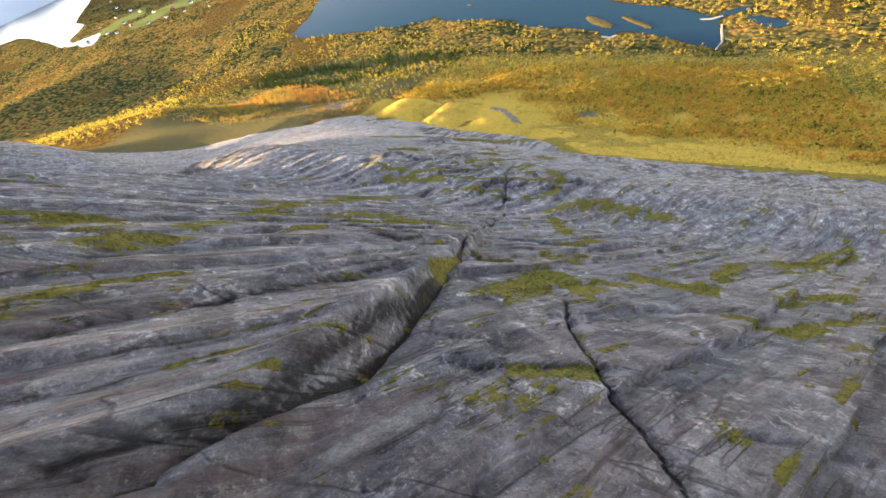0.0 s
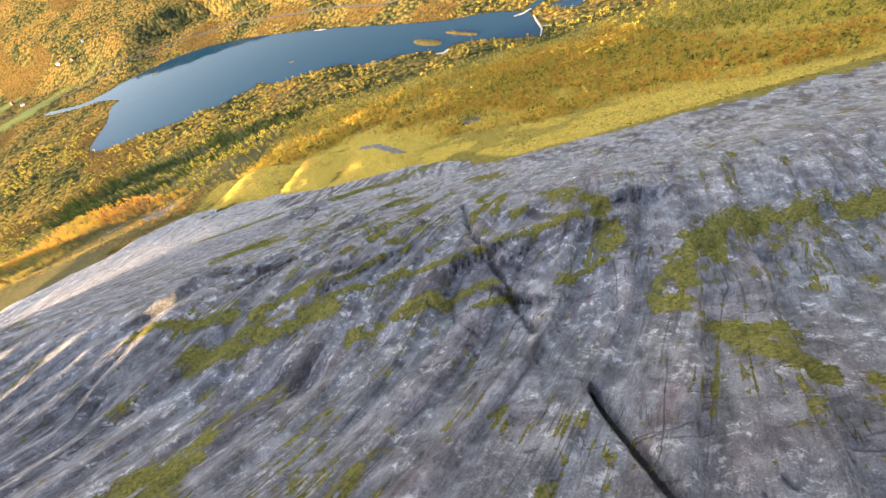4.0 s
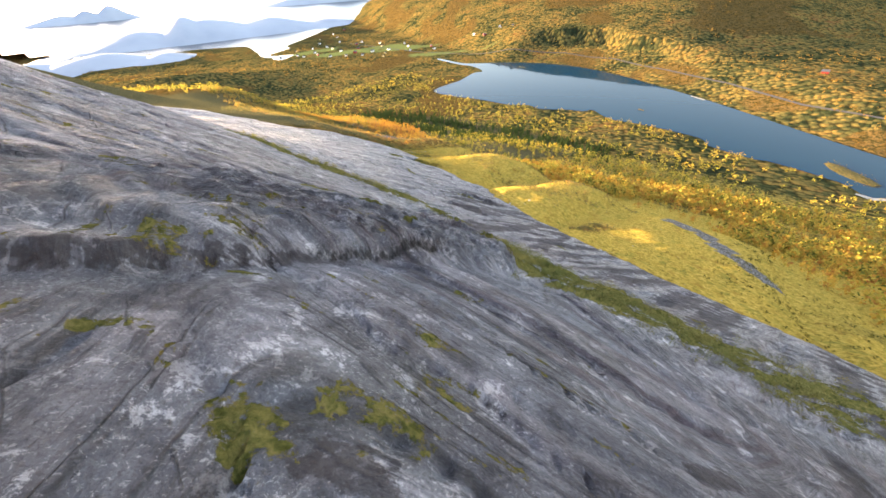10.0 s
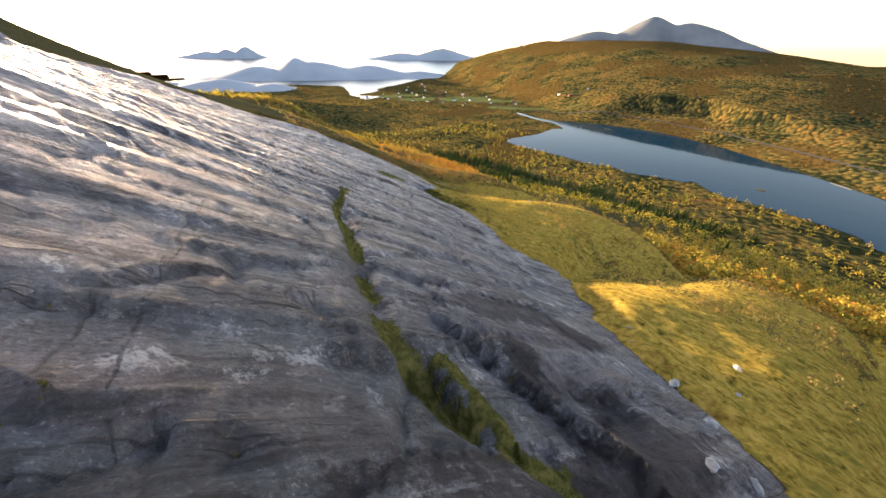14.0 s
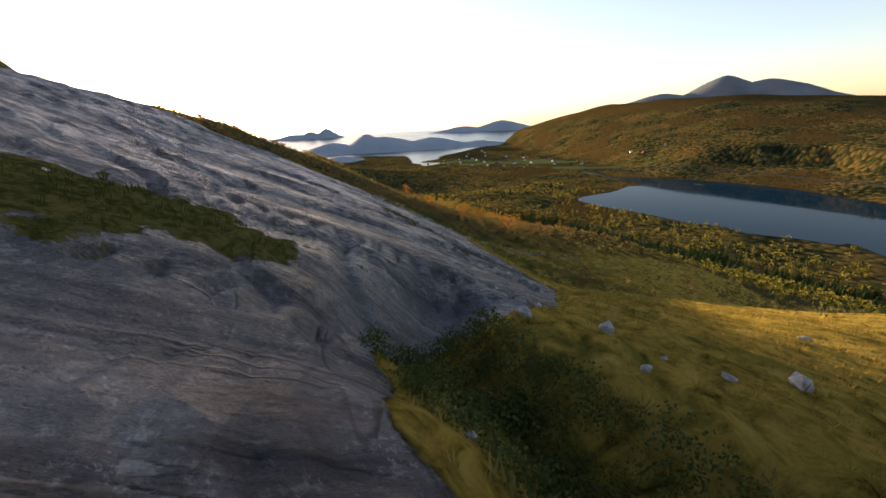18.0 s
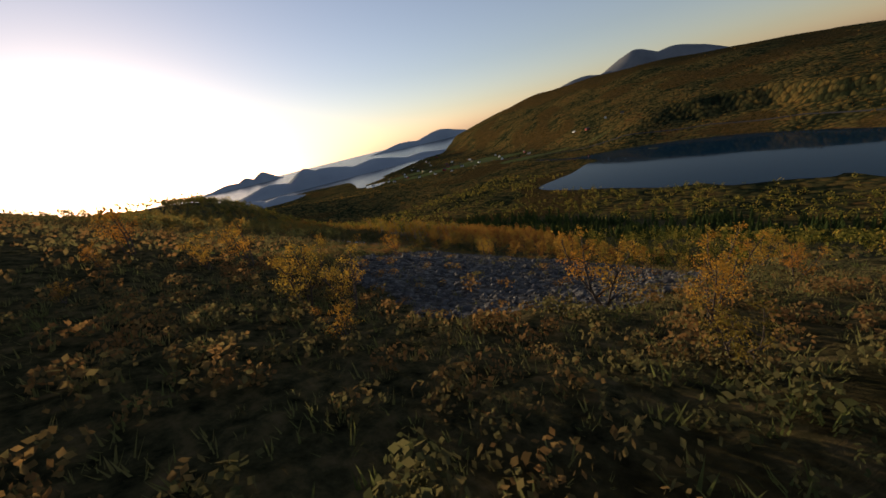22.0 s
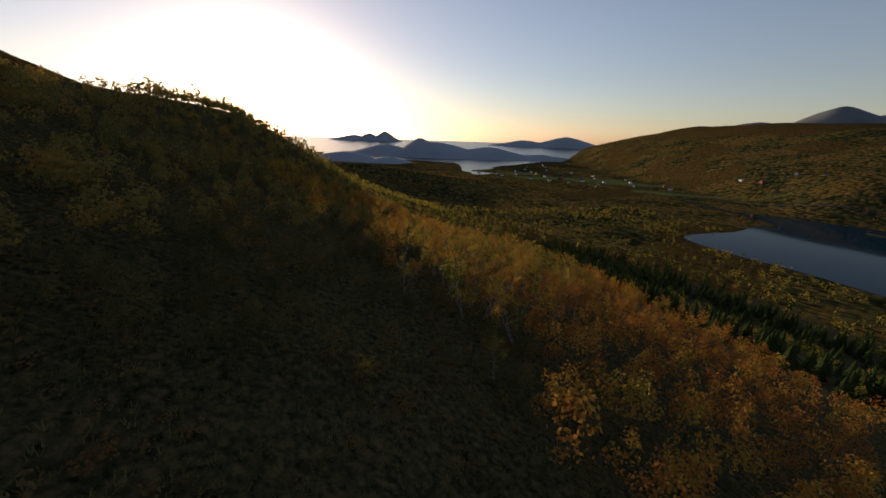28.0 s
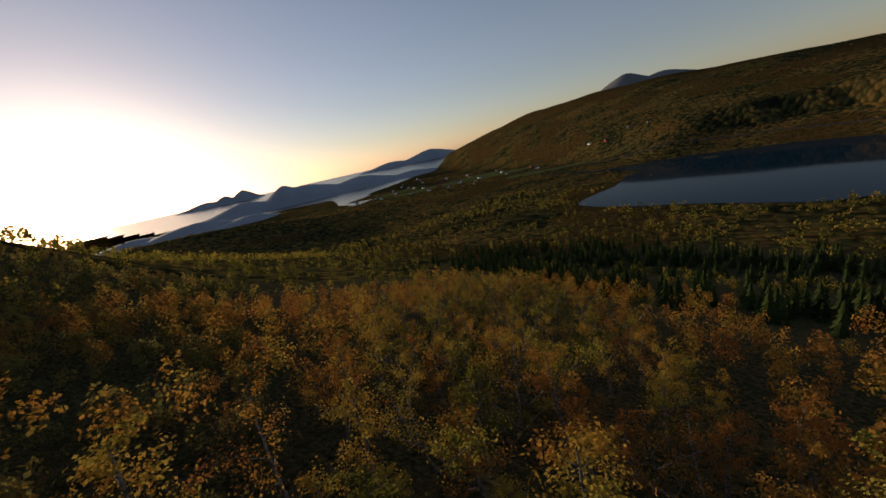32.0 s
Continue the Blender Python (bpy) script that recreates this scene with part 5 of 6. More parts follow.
def crown_shape(quads, seed, leaf, tall=1.0, wide=0.36):
    """A light crown for trees far off: ragged leaf clumps in an upright egg."""
    rnd = np.random.default_rng(seed)
    p = rnd.normal(size=(quads, 3))
    p /= np.linalg.norm(p, axis=1)[:, None]
    if quads >= 90:
        # boughs: leaves gather in rounded clumps with gaps between
        heads = rnd.normal(size=(9, 3))
        heads /= np.linalg.norm(heads, axis=1)[:, None]
        p = 0.62 * heads[rnd.integers(0, 9, quads)] + p * rnd.uniform(0.24, 0.40, quads)[:, None]
    else:
        p *= rnd.uniform(0.5, 1.0, quads)[:, None]
    p[:, 2] = 0.58 + 0.42 * p[:, 2]
    taper = 1.15 - 0.75 * p[:, 2]
    p[:, 0] *= wide * taper * 1.4
    p[:, 1] *= wide * taper * 1.4
    p[:, 2] *= tall
    return leaf_quads(p, rnd.uniform(0.7, 1.2, quads) * leaf, rnd, (0, 0, 0.45 * tall))


bpy.context.view_layer.update()


def drop(x, y):
    """The ground's height under a far place."""
    hit, p, _, _ = ground.ray_cast((x, y, 900), (0, 0, -1))
    return p.z if hit else 0.0


def wood_stuff(name, u, v, size, shapes, mat, label, category="woodland", far=False):
    x, y = to_xy(u, v)
    z = np.array([drop(a, b) for a, b in zip(x, y)]) if far else height(u, v)
    at = np.stack([x, y, z - 0.04 * size], -1)
    turn = rng.uniform(0, 6.28, len(u))
    which = rng.integers(0, len(shapes), len(u))
    cos, fs, off = [], [], 0
    for k, (b, f) in enumerate(shapes):
        w = which == k
        if w.any():
            c, q = repeat(b, f, at[w], size[w], turn[w])
            cos.append(c)
            fs.append(q + off)
            off += len(c)
    ob = sheet(name, np.concatenate(cos), np.concatenate(fs), mat, False)
    return tagged(ob, label, category, kind="stuff")


def dry_land(x, y, gap=3.0):
    return ~(inside(x, y, LAKE) | inside(x, y, POND) | sea_at(x, y)) & ((shore_gap(x, y, LAKE) > gap) | (np.hypot(x - 80, y - 780) > 800))


MID = [crown_shape(15, 200 + k, 0.12) for k in range(6)]
RICH = [crown_shape(240, 210 + k, 0.024, 1.0, 0.26) for k in range(5)]


def thicket_shape(seed, trees=3, quads=3):
    """A few far trees standing together."""
    rnd = np.random.default_rng(seed)
    co, fs = [], []
    for k in range(trees):
        c, f = crown_shape(quads, seed * 9 + k, 0.36, 1.0, 0.5)
        c = c * rnd.uniform(0.7, 1.1) + np.array([*rnd.uniform(-1.5, 1.5, 2), 0])
        fs.append(f + sum(len(q) for q in co))
        co.append(c)
    return np.concatenate(co), np.concatenate(fs)


FAR = [thicket_shape(220 + k) for k in range(6)]


def spruce_shape(seed, tiers=6, blades=7):
    """A pointed spruce: tiers of drooping boughs."""
    rnd = np.random.default_rng(seed)
    co, faces = [], []
    for t in range(tiers):
        z, r = 0.12 + 0.82 * t / tiers, 0.21 * (1 - t / tiers) + 0.025
        for b in range(blades):
            a = 6.283 * b / blades + rnd.random() * 0.7
            rr = r * rnd.uniform(0.75, 1.2)
            i = len(co)
            w = 0.45
            co += [(0, 0, z + 0.16), (rr * 0.75 * math.cos(a - w), rr * 0.75 * math.sin(a - w), z + 0.02), (rr * math.cos(a), rr * math.sin(a), z - 0.03), (rr * 0.75 * math.cos(a + w), rr * 0.75 * math.sin(a + w), z + 0.02)]
            faces.append((i, i + 1, i + 2, i + 3))
    return np.array(co), np.array(faces)


SPRUCE = [spruce_shape(240 + k) for k in range(3)]

# the wood of the slope between the face and the lake
REST_U, REST_V = WOOD_U[1150:], WOOD_V[1150:]
WOOD_U, WOOD_V = WOOD_U[250:1150], WOOD_V[250:1150]
wood_stuff("birch_thicket", WOOD_U, WOOD_V, rng.uniform(4.0, 7.6, len(WOOD_U)), RICH, YELLOW, "close autumn birch thicket in yellow and rust")
u, v = scatter(64000, -420, 760, 60, 700, rng)
x, y = to_xy(u, v)
keep = (rng.random(len(u)) < wood_cover(u, v) * (0.30 + 0.70 * step(480, 340, v) * step(330, 260, u))) & dry_land(x, y) & (spruce_cover(u, v) < 0.55) & (rock_edge(u, v) < -12)
gap = line_gap(u, v, PATH_UV)
keep &= ~((gap < 56) & (u > 262) & (u < 436)) & (gap > 12)
u, v = u[keep][:10500], v[keep][:10500]
beside = (line_gap(u, v, PATH_UV) < 120) & (u > 190)
HALF = [crown_shape(100, 250 + k, 0.038, 1.0, 0.27) for k in range(5)]
nu, nv = np.concatenate([REST_U, u[beside]]), np.concatenate([REST_V, v[beside]])
wood_stuff("birch_grove", nu, nv, rng.uniform(4.0, 7.0, len(nu)), HALF, YELLOW, "yellow and rust birch grove below the talus")
u, v = u[~beside], v[~beside]
wood_stuff("birch_wood", u, v, rng.uniform(4.2, 7.4, len(u)), MID, YELLOW, "bright yellow autumn birch wood below the rock face", far=True)
# the closed golden wood at the foot of the face
LIGHT = [crown_shape(14, 230 + k, 0.125) for k in range(6)]
u, v = scatter(30000, -190, 200, 160, 480, rng)
x, y = to_xy(u, v)
keep = (rng.random(len(u)) < wood_cover(u, v) * step(520, 330, v + 0.3 * u)) & dry_land(x, y) & (rock_edge(u, v) < -12) & (scree_at(u, v) < 0.5)
u, v = u[keep][:12000], v[keep][:12000]
wood_stuff("golden_wood", u, v, rng.uniform(3.4, 6.2, len(u)), LIGHT, YELLOW, "closed golden birch wood on the talus apron", far=True)
u, v = scatter(9000, 120, 620, 370, 540, rng)
keep = rng.random(len(u)) < spruce_cover(u, v) * 0.5
u, v = u[keep][:1900], v[keep][:1900]
wood_stuff("spruce_wood", u, v, rng.uniform(4.5, 9.5, len(u)), SPRUCE, NEEDLES, "dark green spruce plantation among the birches", far=True)
# scrub along the lake and woods of the valley floor and the far hill
u, v = scatter(90000, -1500, 3000, 150, 2400, rng)
x, y = to_xy(u, v)
far = far_hill(x, y)
dens = np.where(far > 3, step(150, 50, far) * 0.8 + 0.04, 0.5) * (0.3 + 1.2 * step(0.40, 0.58, fbm(x / 120, y / 120, 3, 141)))
inner = (u > -420) & (u < 760) & (v < 700)
keep = (rng.random(len(u)) < dens) & dry_land(x, y, 6) & ~inner & (field_at(x, y) < 0.35) & (wood_cover(u, v) > 0.2) & (np.hypot(x, y - 300) < 2600)
u, v = u[keep][:9500], v[keep][:9500]
wood_stuff("valley_wood", u, v, rng.uniform(2.0, 4.0, len(u)), FAR, DUSKY, "brown and olive autumn woods across the valley", far=True)


# ---- talus ----
def stone_shape(seed):
    bm = bmesh.new()
    bmesh.ops.create_icosphere(bm, subdivisions=1, radius=0.5)
    rnd = random.Random(seed)
    stretch = (rnd.uniform(0.9, 1.5), rnd.uniform(0.7, 1.1), rnd.uniform(0.5, 0.85))
    for w in bm.verts:
        w.co = Vector(a * b for a, b in zip(w.co * rnd.uniform(0.62, 1.22), stretch))
    co = np.array([w.co[:] for w in bm.verts])
    faces = np.array([[w.index for w in f.verts] for f in bm.faces])
    bm.free()
    return co, faces


STONES = [stone_shape(300 + k) for k in range(8)]
u, v = scatter(90000, 200, 325, 225, 305, rng)
keep = (rng.random(len(u)) < 0.8 * step(0.38, 0.60, scree_at(u, v))) & (line_gap(u, v, PATH_UV) < 30)
u, v = u[keep], v[keep]
gap = line_gap(u, v, PATH_UV)
size = np.minimum(0.13 + 0.085 * rng.exponential(1.0, len(u)), 0.65)
big = np.argsort(-(size - 0.008 * gap))[:280]
rest = rng.permutation(np.setdiff1d(np.arange(len(u)), big))[:21000]


def stones_joined(name, u, v, size, label, mat=STONE):
    x, y = to_xy(u, v)
    at = np.stack([x, y, height(u, v) + 0.12 * size], -1)
    which, turn = rng.integers(0, len(STONES), len(u)), rng.uniform(0, 6.28, len(u))
    cos, fs, off = [], [], 0
    for k, (b, f) in enumerate(STONES):
        w = which == k
        c, q = repeat(b, f, at[w], size[w], turn[w])
        cos.append(c)
        fs.append(q + off)
        off += len(c)
    return tagged(sheet(name, np.concatenate(cos), np.concatenate(fs), mat, False), label, "stones", kind="stuff")


stones_joined("talus", u[rest], v[rest], size[rest], "field of grey angular talus stones")
stone_meshes = [mesh_from("boulder", b, f, STONE) for b, f in STONES]
for i in big:
    x, y = to_xy(u[i], v[i])
    ob = new("boulder", stone_meshes[int(rng.integers(0, 8))])
    ob.matrix_basis = pose(x, y, float(ground_z(x, y)) + 0.1 * size[i], rng.normal() * 12, rng.normal() * 12, rng.uniform(0, 360)) @ Matrix.Scale(float(size[i]) * 1.1, 4)
    tagged(ob, "large grey angular boulder lying on the talus", "boulder", "boulders of the talus")
# loose stones on the grassy lobes and along the foot of the rock
u, v = scatter(26000, -60, 215, 150, 300, rng)
keep = (rng.random(len(u)) < np.maximum(0.10 * np.exp(-(rock_edge(u, v) / 3) ** 2), 0.5 * step(0.4, 0.6, scree_at(u, v)) + 0.004)) & (rock_edge(u, v) < 1)
ROW = [(201, 222.5), (196, 226), (194.2, 227.6), (193.3, 229.4), (193.4, 232), (193.5, 236), (193.6, 241), (192, 247)]
ru = np.concatenate([a[0] + (b[0] - a[0]) * rng.random(90) + rng.normal(size=90) * 0.55 for a, b in zip(ROW, ROW[1:])])
rv = np.concatenate([a[1] + (b[1] - a[1]) * rng.random(90) + rng.normal(size=90) * 0.55 for a, b in zip(ROW, ROW[1:])])
su, sv = np.concatenate([u[keep], ru]), np.concatenate([v[keep], rv])
stones_joined("foot_stones", su, sv, np.minimum(0.08 + 0.10 * rng.exponential(1, len(su)), 0.8) * np.where(np.arange(len(su)) < len(su) - len(ru), 1.0, 0.75), "pale stones strewn along the foot of the rock", PALE)
RUN = [(297, 262), (297.5, 270.5), (296.2, 274.6), (296.3, 279.7), (297.2, 288.9)]
ru = np.concatenate([a[0] + (b[0] - a[0]) * rng.random(170) + rng.normal(size=170) * 2.2 for a, b in zip(RUN, RUN[1:])])
rv = np.concatenate([a[1] + (b[1] - a[1]) * rng.random(170) + rng.normal(size=170) * 1.2 for a, b in zip(RUN, RUN[1:])])
stones_joined("slope_stones", ru, rv, np.minimum(0.12 + 0.17 * rng.exponential(1, len(ru)), 0.9), "run of pale stones across the shrubby slope", PALE)

pale_meshes = [mesh_from("boulder", b, f, PALE) for b, f in STONES]
for a, b, s in ((165.4, 221.3, 0.45), (162.5, 224.2, 0.6), (163.6, 220.5, 0.25), (163, 222.3, 0.3), (165.4, 232.3, 0.5), (164.2, 216.6, 0.35), (163.4, 216.4, 0.3), (166.5, 219.6, 0.5), (163.9, 221.5, 0.2),
                (107.8, 203.6, 0.9), (104.8, 200.9, 0.8), (106.7, 211.6, 0.7), (103.3, 195.1, 0.7), (102, 197.6, 0.8), (125, 229.3, 0.5), (105.3, 207.3, 0.4)):
    x, y = to_xy(a, b)
    ob = new("boulder", pale_meshes[int(rng.integers(0, 8))])
    ob.matrix_basis = pose(x, y, float(ground_z(x, y)) + 0.08 * s, rng.normal() * 12, rng.normal() * 12, rng.uniform(0, 360)) @ Matrix.Scale(s, 4)
    tagged(ob, "pale boulder lying in the grass below the rock", "boulder", "boulders of the grass")

for k in range(34):
    a, b, s = rng.uniform(283, 306), rng.uniform(257, 292), rng.uniform(0.45, 1.0)
    if line_gap(np.array([a]), np.array([b]), PATH_UV)[0] > 2.5:
        x, y = to_xy(a, b)
        ob = new("boulder", stone_meshes[k % 8])
        ob.matrix_basis = pose(x, y, float(ground_z(x, y)) + 0.1 * s, rng.normal() * 12, rng.normal() * 12, rng.uniform(0, 360)) @ Matrix.Scale(s, 4)
        tagged(ob, "pale angular boulder among shrubs below the talus", "boulder", "boulders among the shrubs")


# ---- low growth ----
def tuft_shape(blades, seed, wide=0.5):
    rnd = np.random.default_rng(seed)
    co, faces = [], []
    for b in range(blades):
        a, r, h = rnd.uniform(0, 6.28), rnd.uniform(0.05, wide), rnd.uniform(0.5, 1.0)
        x, y = r * math.cos(a), r * math.sin(a)
        w, l = 0.06, rnd.uniform(0.2, 0.6)
        i = len(co)
        co += [(x - w * math.sin(a), y + w * math.cos(a), -0.1), (x + w * math.sin(a), y - w * math.cos(a), -0.1), (x + l * math.cos(a), y + l * math.sin(a), h)]
        faces.append((i, i + 1, i + 2))
    return np.array(co), np.array(faces)


GRASS = leaf_material("grass_blades", [(0.1, (0.055, 0.056, 0.014)), (0.40, (0.145, 0.112, 0.026)), (0.70, (0.25, 0.17, 0.036)), (0.95, (0.32, 0.22, 0.065))], 0.35)
MOSSY = leaf_material("moss_blades", [(0.1, (0.050, 0.056, 0.014)), (0.45, (0.115, 0.110, 0.028)), (0.75, (0.17, 0.14, 0.042)), (0.95, (0.20, 0.13, 0.045))], 0.3)
TUFTS = [tuft_shape(6, 400 + k) for k in range(4)]


def tufts(name, u, v, size, mat, label, shapes=TUFTS):
    x, y = to_xy(u, v)
    at = np.stack([x, y, height(u, v)], -1)
    which, turn = rng.integers(0, len(shapes), len(u)), rng.uniform(0, 6.28, len(u))
    cos, fs, off = [], [], 0
    for k, (b, f) in enumerate(shapes):
        w = which == k
        c, q = repeat(b, f, at[w], size[w], turn[w])
        cos.append(c)
        fs.append(q + off)
        off += len(c)
    return tagged(sheet(name, np.concatenate(cos), np.concatenate(fs), mat, False), label, "grass", kind="stuff")


u, v = scatter(110000, 30, 215, 185, 275, rng)
keep = (rock_edge(u, v) < -0.5) & (line_gap(u, v, PATH_UV) < 48) & (rng.random(len(u)) < 0.8)
nu, nv = scatter(40000, 120, 200, 205, 262, rng)
close = (rock_edge(nu, nv) < -0.4) & (line_gap(nu, nv, PATH_UV) < 22)
u, v = np.concatenate([u[keep][:9000], nu[close][:13000]]), np.concatenate([v[keep][:9000], nv[close][:13000]])
tufts("grass", u, v, rng.uniform(0.08, 0.24, len(u)), GRASS, "yellowing tussock grass on the lobes below the rock")
us, vs2, ss = [], [], []
for pts, half in MOSS_LINES:
    for a, b in zip(pts, pts[1:]):
        seg = math.hypot(b[0] - a[0], b[1] - a[1])
        k = int(seg * half * 18) + 6
        t = rng.random(k)
        us.append(a[0] + (b[0] - a[0]) * t + rng.normal(size=k) * half * 0.55)
        vs2.append(a[1] + (b[1] - a[1]) * t + rng.normal(size=k) * half * 0.55)
        ss.append(rng.uniform(0.10, 0.28, k))
u, v, s = np.concatenate(us), np.concatenate(vs2), np.concatenate(ss)
keep = moss_at(u, v) > 0.5
u, v, s = u[keep], v[keep], s[keep]
tufts("moss_and_grass", u, v, s, MOSSY, "green moss and grass in the ledges of the rock")
GULLY = [(169.5, 221.5), (166.5, 216), (165.5, 217.5), (163, 217.5), (164, 220), (161, 222), (159, 226), (157, 221), (155, 232), (128, 222), (131, 228), (88, 200), (87, 207), (86, 215)]
SCRUB = [crown_shape(10, 420 + k, 0.16, 0.9, 0.55) for k in range(5)]
u, v = scatter(42000, 196, 470, 200, 330, rng)
keep = (rng.random(len(u)) < 0.7 * (1 - 0.93 * step(0.35, 0.6, scree_at(u, v)))) & (rock_edge(u, v) < -1) & (line_gap(u, v, PATH_UV) < 75)
u, v = u[keep][:15000], v[keep][:15000]
gu = np.concatenate([rng.normal(a, 1.7, 130) for a, b in GULLY])
gv = np.concatenate([rng.normal(b, 1.7, 130) for a, b in GULLY])
inside_grass = rock_edge(gu, gv) < 0.2
gu, gv = gu[inside_grass], gv[inside_grass]
hu, hv = scatter(16000, 285, 470, 175, 300, rng)
keep = (rng.random(len(hu)) < 0.35 + 0.6 * step(0.42, 0.55, fbm(hu / 10, hv / 10, 3, 163))) & (scree_at(hu, hv) < 0.4) & (rock_edge(hu, hv) < -2)
keep &= line_gap(hu, hv, PATH_UV) > 11
hu, hv = hu[keep][:2400], hv[keep][:2400]
HILLY = [crown_shape(40, 450 + k, 0.052, 0.95, 0.36) for k in range(5)]
LEAFED = [crown_shape(200, 455 + k, 0.027, 0.95, 0.34) for k in range(4)]
beside = np.argsort(line_gap(hu, hv, PATH_UV))
wood_stuff("hillside_thicket", hu[beside[:170]], hv[beside[:170]], rng.uniform(1.4, 4.4, 170), LEAFED, SHRUB, "dark green birch and willow thicket beside the way", "shrubs")
hu, hv = hu[beside[170:1500]], hv[beside[170:1500]]
wood_stuff("hillside_scrub", hu, hv, rng.uniform(1.1, 3.0, len(hu)), HILLY, SHRUB, "dark green scrub and young birch on the shoulder", "shrubs")
# the wood climbs the shoulder beside the last part of the way
BOUGHS = [crown_shape(110, 520 + k, 0.050, 1.0, 0.33) for k in range(6)]
hu, hv = scatter(5600, 314, 480, 215, 304, rng)
keep = ((line_gap(hu, hv, PATH_UV) > 8.5) | (hu > 318) & (hu < 345)) & (scree_at(hu, hv) < 0.4) & (rng.random(len(hu)) < 0.45 + 0.5 * step(0.40, 0.55, fbm(hu / 9, hv / 9, 3, 165)))
hu, hv = hu[keep][:1650], hv[keep][:1650]
LEAFY_BOUGHS = [crown_shape(520, 530 + k, 0.021, 1.0, 0.33) for k in range(4)]
by = line_gap(hu, hv, PATH_UV) < 21
wood_stuff("hillside_wood", hu[~by], hv[~by], rng.uniform(2.2, 4.6, (~by).sum()), BOUGHS, OLIVE, "olive and yellow birch wood on the shaded shoulder")
wood_stuff("wayside_wood", hu[by], hv[by], rng.uniform(1.8, 3.6, by.sum()), LEAFY_BOUGHS, SHRUB, "dark green young birch wood beside the way")
lu, lv = scatter(9000, 100, 200, 195, 300, rng)
keep = (rock_edge(lu, lv) < -1.5) & (rng.random(len(lu)) < 0.15 + 0.75 * step(0.48, 0.60, fbm(lu / 12, lv / 12, 3, 161)))
u, v = np.concatenate([u[:12000], gu, lu[keep][:5000]]), np.concatenate([v[:12000], gv, lv[keep][:5000]])
gap = line_gap(u, v, PATH_UV)
cu, cv = scatter(11000, 140, 300, 205, 300, rng)
cg = line_gap(cu, cv, PATH_UV)
keep = (cg < 13) & ((cu > 150) | (cg > 5)) & (rock_edge(cu, cv) < -0.8) & (rng.random(len(cu)) > 0.92 * step(0.36, 0.56, scree_at(cu, cv)))
u, v, gap = np.concatenate([u, cu[keep]]), np.concatenate([v, cv[keep]]), np.concatenate([gap, cg[keep]])
BROOK = [(172, 219.5), (167, 217), (163.8, 217.6), (160.5, 218.6), (156, 221)]
keep = ((gap > 5) | (u > 150)) & ((u > 181) | (line_gap(u, v, BROOK) < 1.7) | (gap > 26))
u, v, gap = u[keep], v[keep], gap[keep]
close = gap < 15
hem = (gap < 8) & (u < 200)
close &= ~hem
far_off = ~close & ~hem
FERNS = [crown_shape(58, 470 + k, 0.070, 0.8, 0.75) for k in range(5)]
wood_stuff("ferns", u[hem], v[hem], rng.uniform(0.3, 0.75, hem.sum()), FERNS, FERN, "green ferns and low willow in the gully", "shrubs")
lu, lv = [], []
for pts, wide, many in (([(126, 148), (110, 154), (103, 157.5), (96, 160.5)], 0.8, 120), ([(78, 160), (70, 159)], 2.0, 170), ([(70, 158), (58, 162), (45, 165)], 2.4, 240)):
    for a, b in zip(pts, pts[1:]):
        k = rng.random(many // (len(pts) - 1))
        lu.append(a[0] + (b[0] - a[0]) * k + rng.normal(size=len(k)) * 0.5 * wide)
        lv.append(a[1] + (b[1] - a[1]) * k + rng.normal(size=len(k)) * wide)
lu, lv = np.concatenate(lu), np.concatenate(lv)
wood_stuff("ledge_bushes", lu, lv, rng.uniform(0.35, 1.0, len(lu)), FERNS, FERN, "low green willow and bilberry bushes along the mossy ledge", "shrubs")
FINE = [crown_shape(42, 440 + k, 0.105, 0.8, 0.7) for k in range(5)]
wood_stuff("shrubs", u[close], v[close], rng.uniform(0.35, 0.85, close.sum()), FINE, SHRUB, "knee-high green and rust shrubs on the slope", "shrubs")
wood_stuff("scrub", u[far_off], v[far_off], rng.uniform(0.4, 1.2, far_off.sum()), SCRUB, SHRUB, "low green and rust scrub farther up and down the slope", "shrubs")

u, v = scatter(30000, -130, 60, 120, 275, rng)
keep = (rock_edge(u, v) < -3) & (rng.random(len(u)) < 0.25 + 0.5 * step(0.45, 0.6, fbm(u / 14, v / 14, 3, 151)))
u, v = u[keep][:4500], v[keep][:4500]
LOW = [crown_shape(9, 460 + k, 0.20, 0.5, 0.6) for k in range(5)]
wood_stuff("heather", u, v, rng.uniform(0.3, 0.9, len(u)), LOW, GRASS, "tussocks of gold and green grass at the foot of the face", "grass")

LEAFY = [tuft_shape(7, 480 + k, 0.6) for k in range(4)]
for b, f in LEAFY:
    b[:, :2] *= 1.3
u, v = scatter(70000, 150, 350, 205, 310, rng)
gap = line_gap(u, v, PATH_UV)
keep = (gap < 17) & ((u > 181) | (line_gap(u, v, BROOK) < 2.0)) & (rock_edge(u, v) < -0.5) & (rng.random(len(u)) > 0.9 * step(0.36, 0.56, scree_at(u, v)))
u, v = u[keep][:27000], v[keep][:27000]
tufts("undergrowth", u, v, rng.uniform(0.12, 0.36, len(u)), FERN, "green and brown bilberry and fern on the slope", LEAFY)


# ---- far village, road and shores ----
WALLS = [plain("house_paint", [(0.3, c), (0.7, tuple(k * 0.85 for k in c))], 0.8, 0.7) for c in ((0.78, 0.77, 0.74), (0.32, 0.05, 0.035), (0.55, 0.42, 0.18))]
ROOFING = plain("roof_tiles", [(0.3, (0.05, 0.05, 0.055)), (0.7, (0.10, 0.095, 0.09))], 1.2, 0.7)
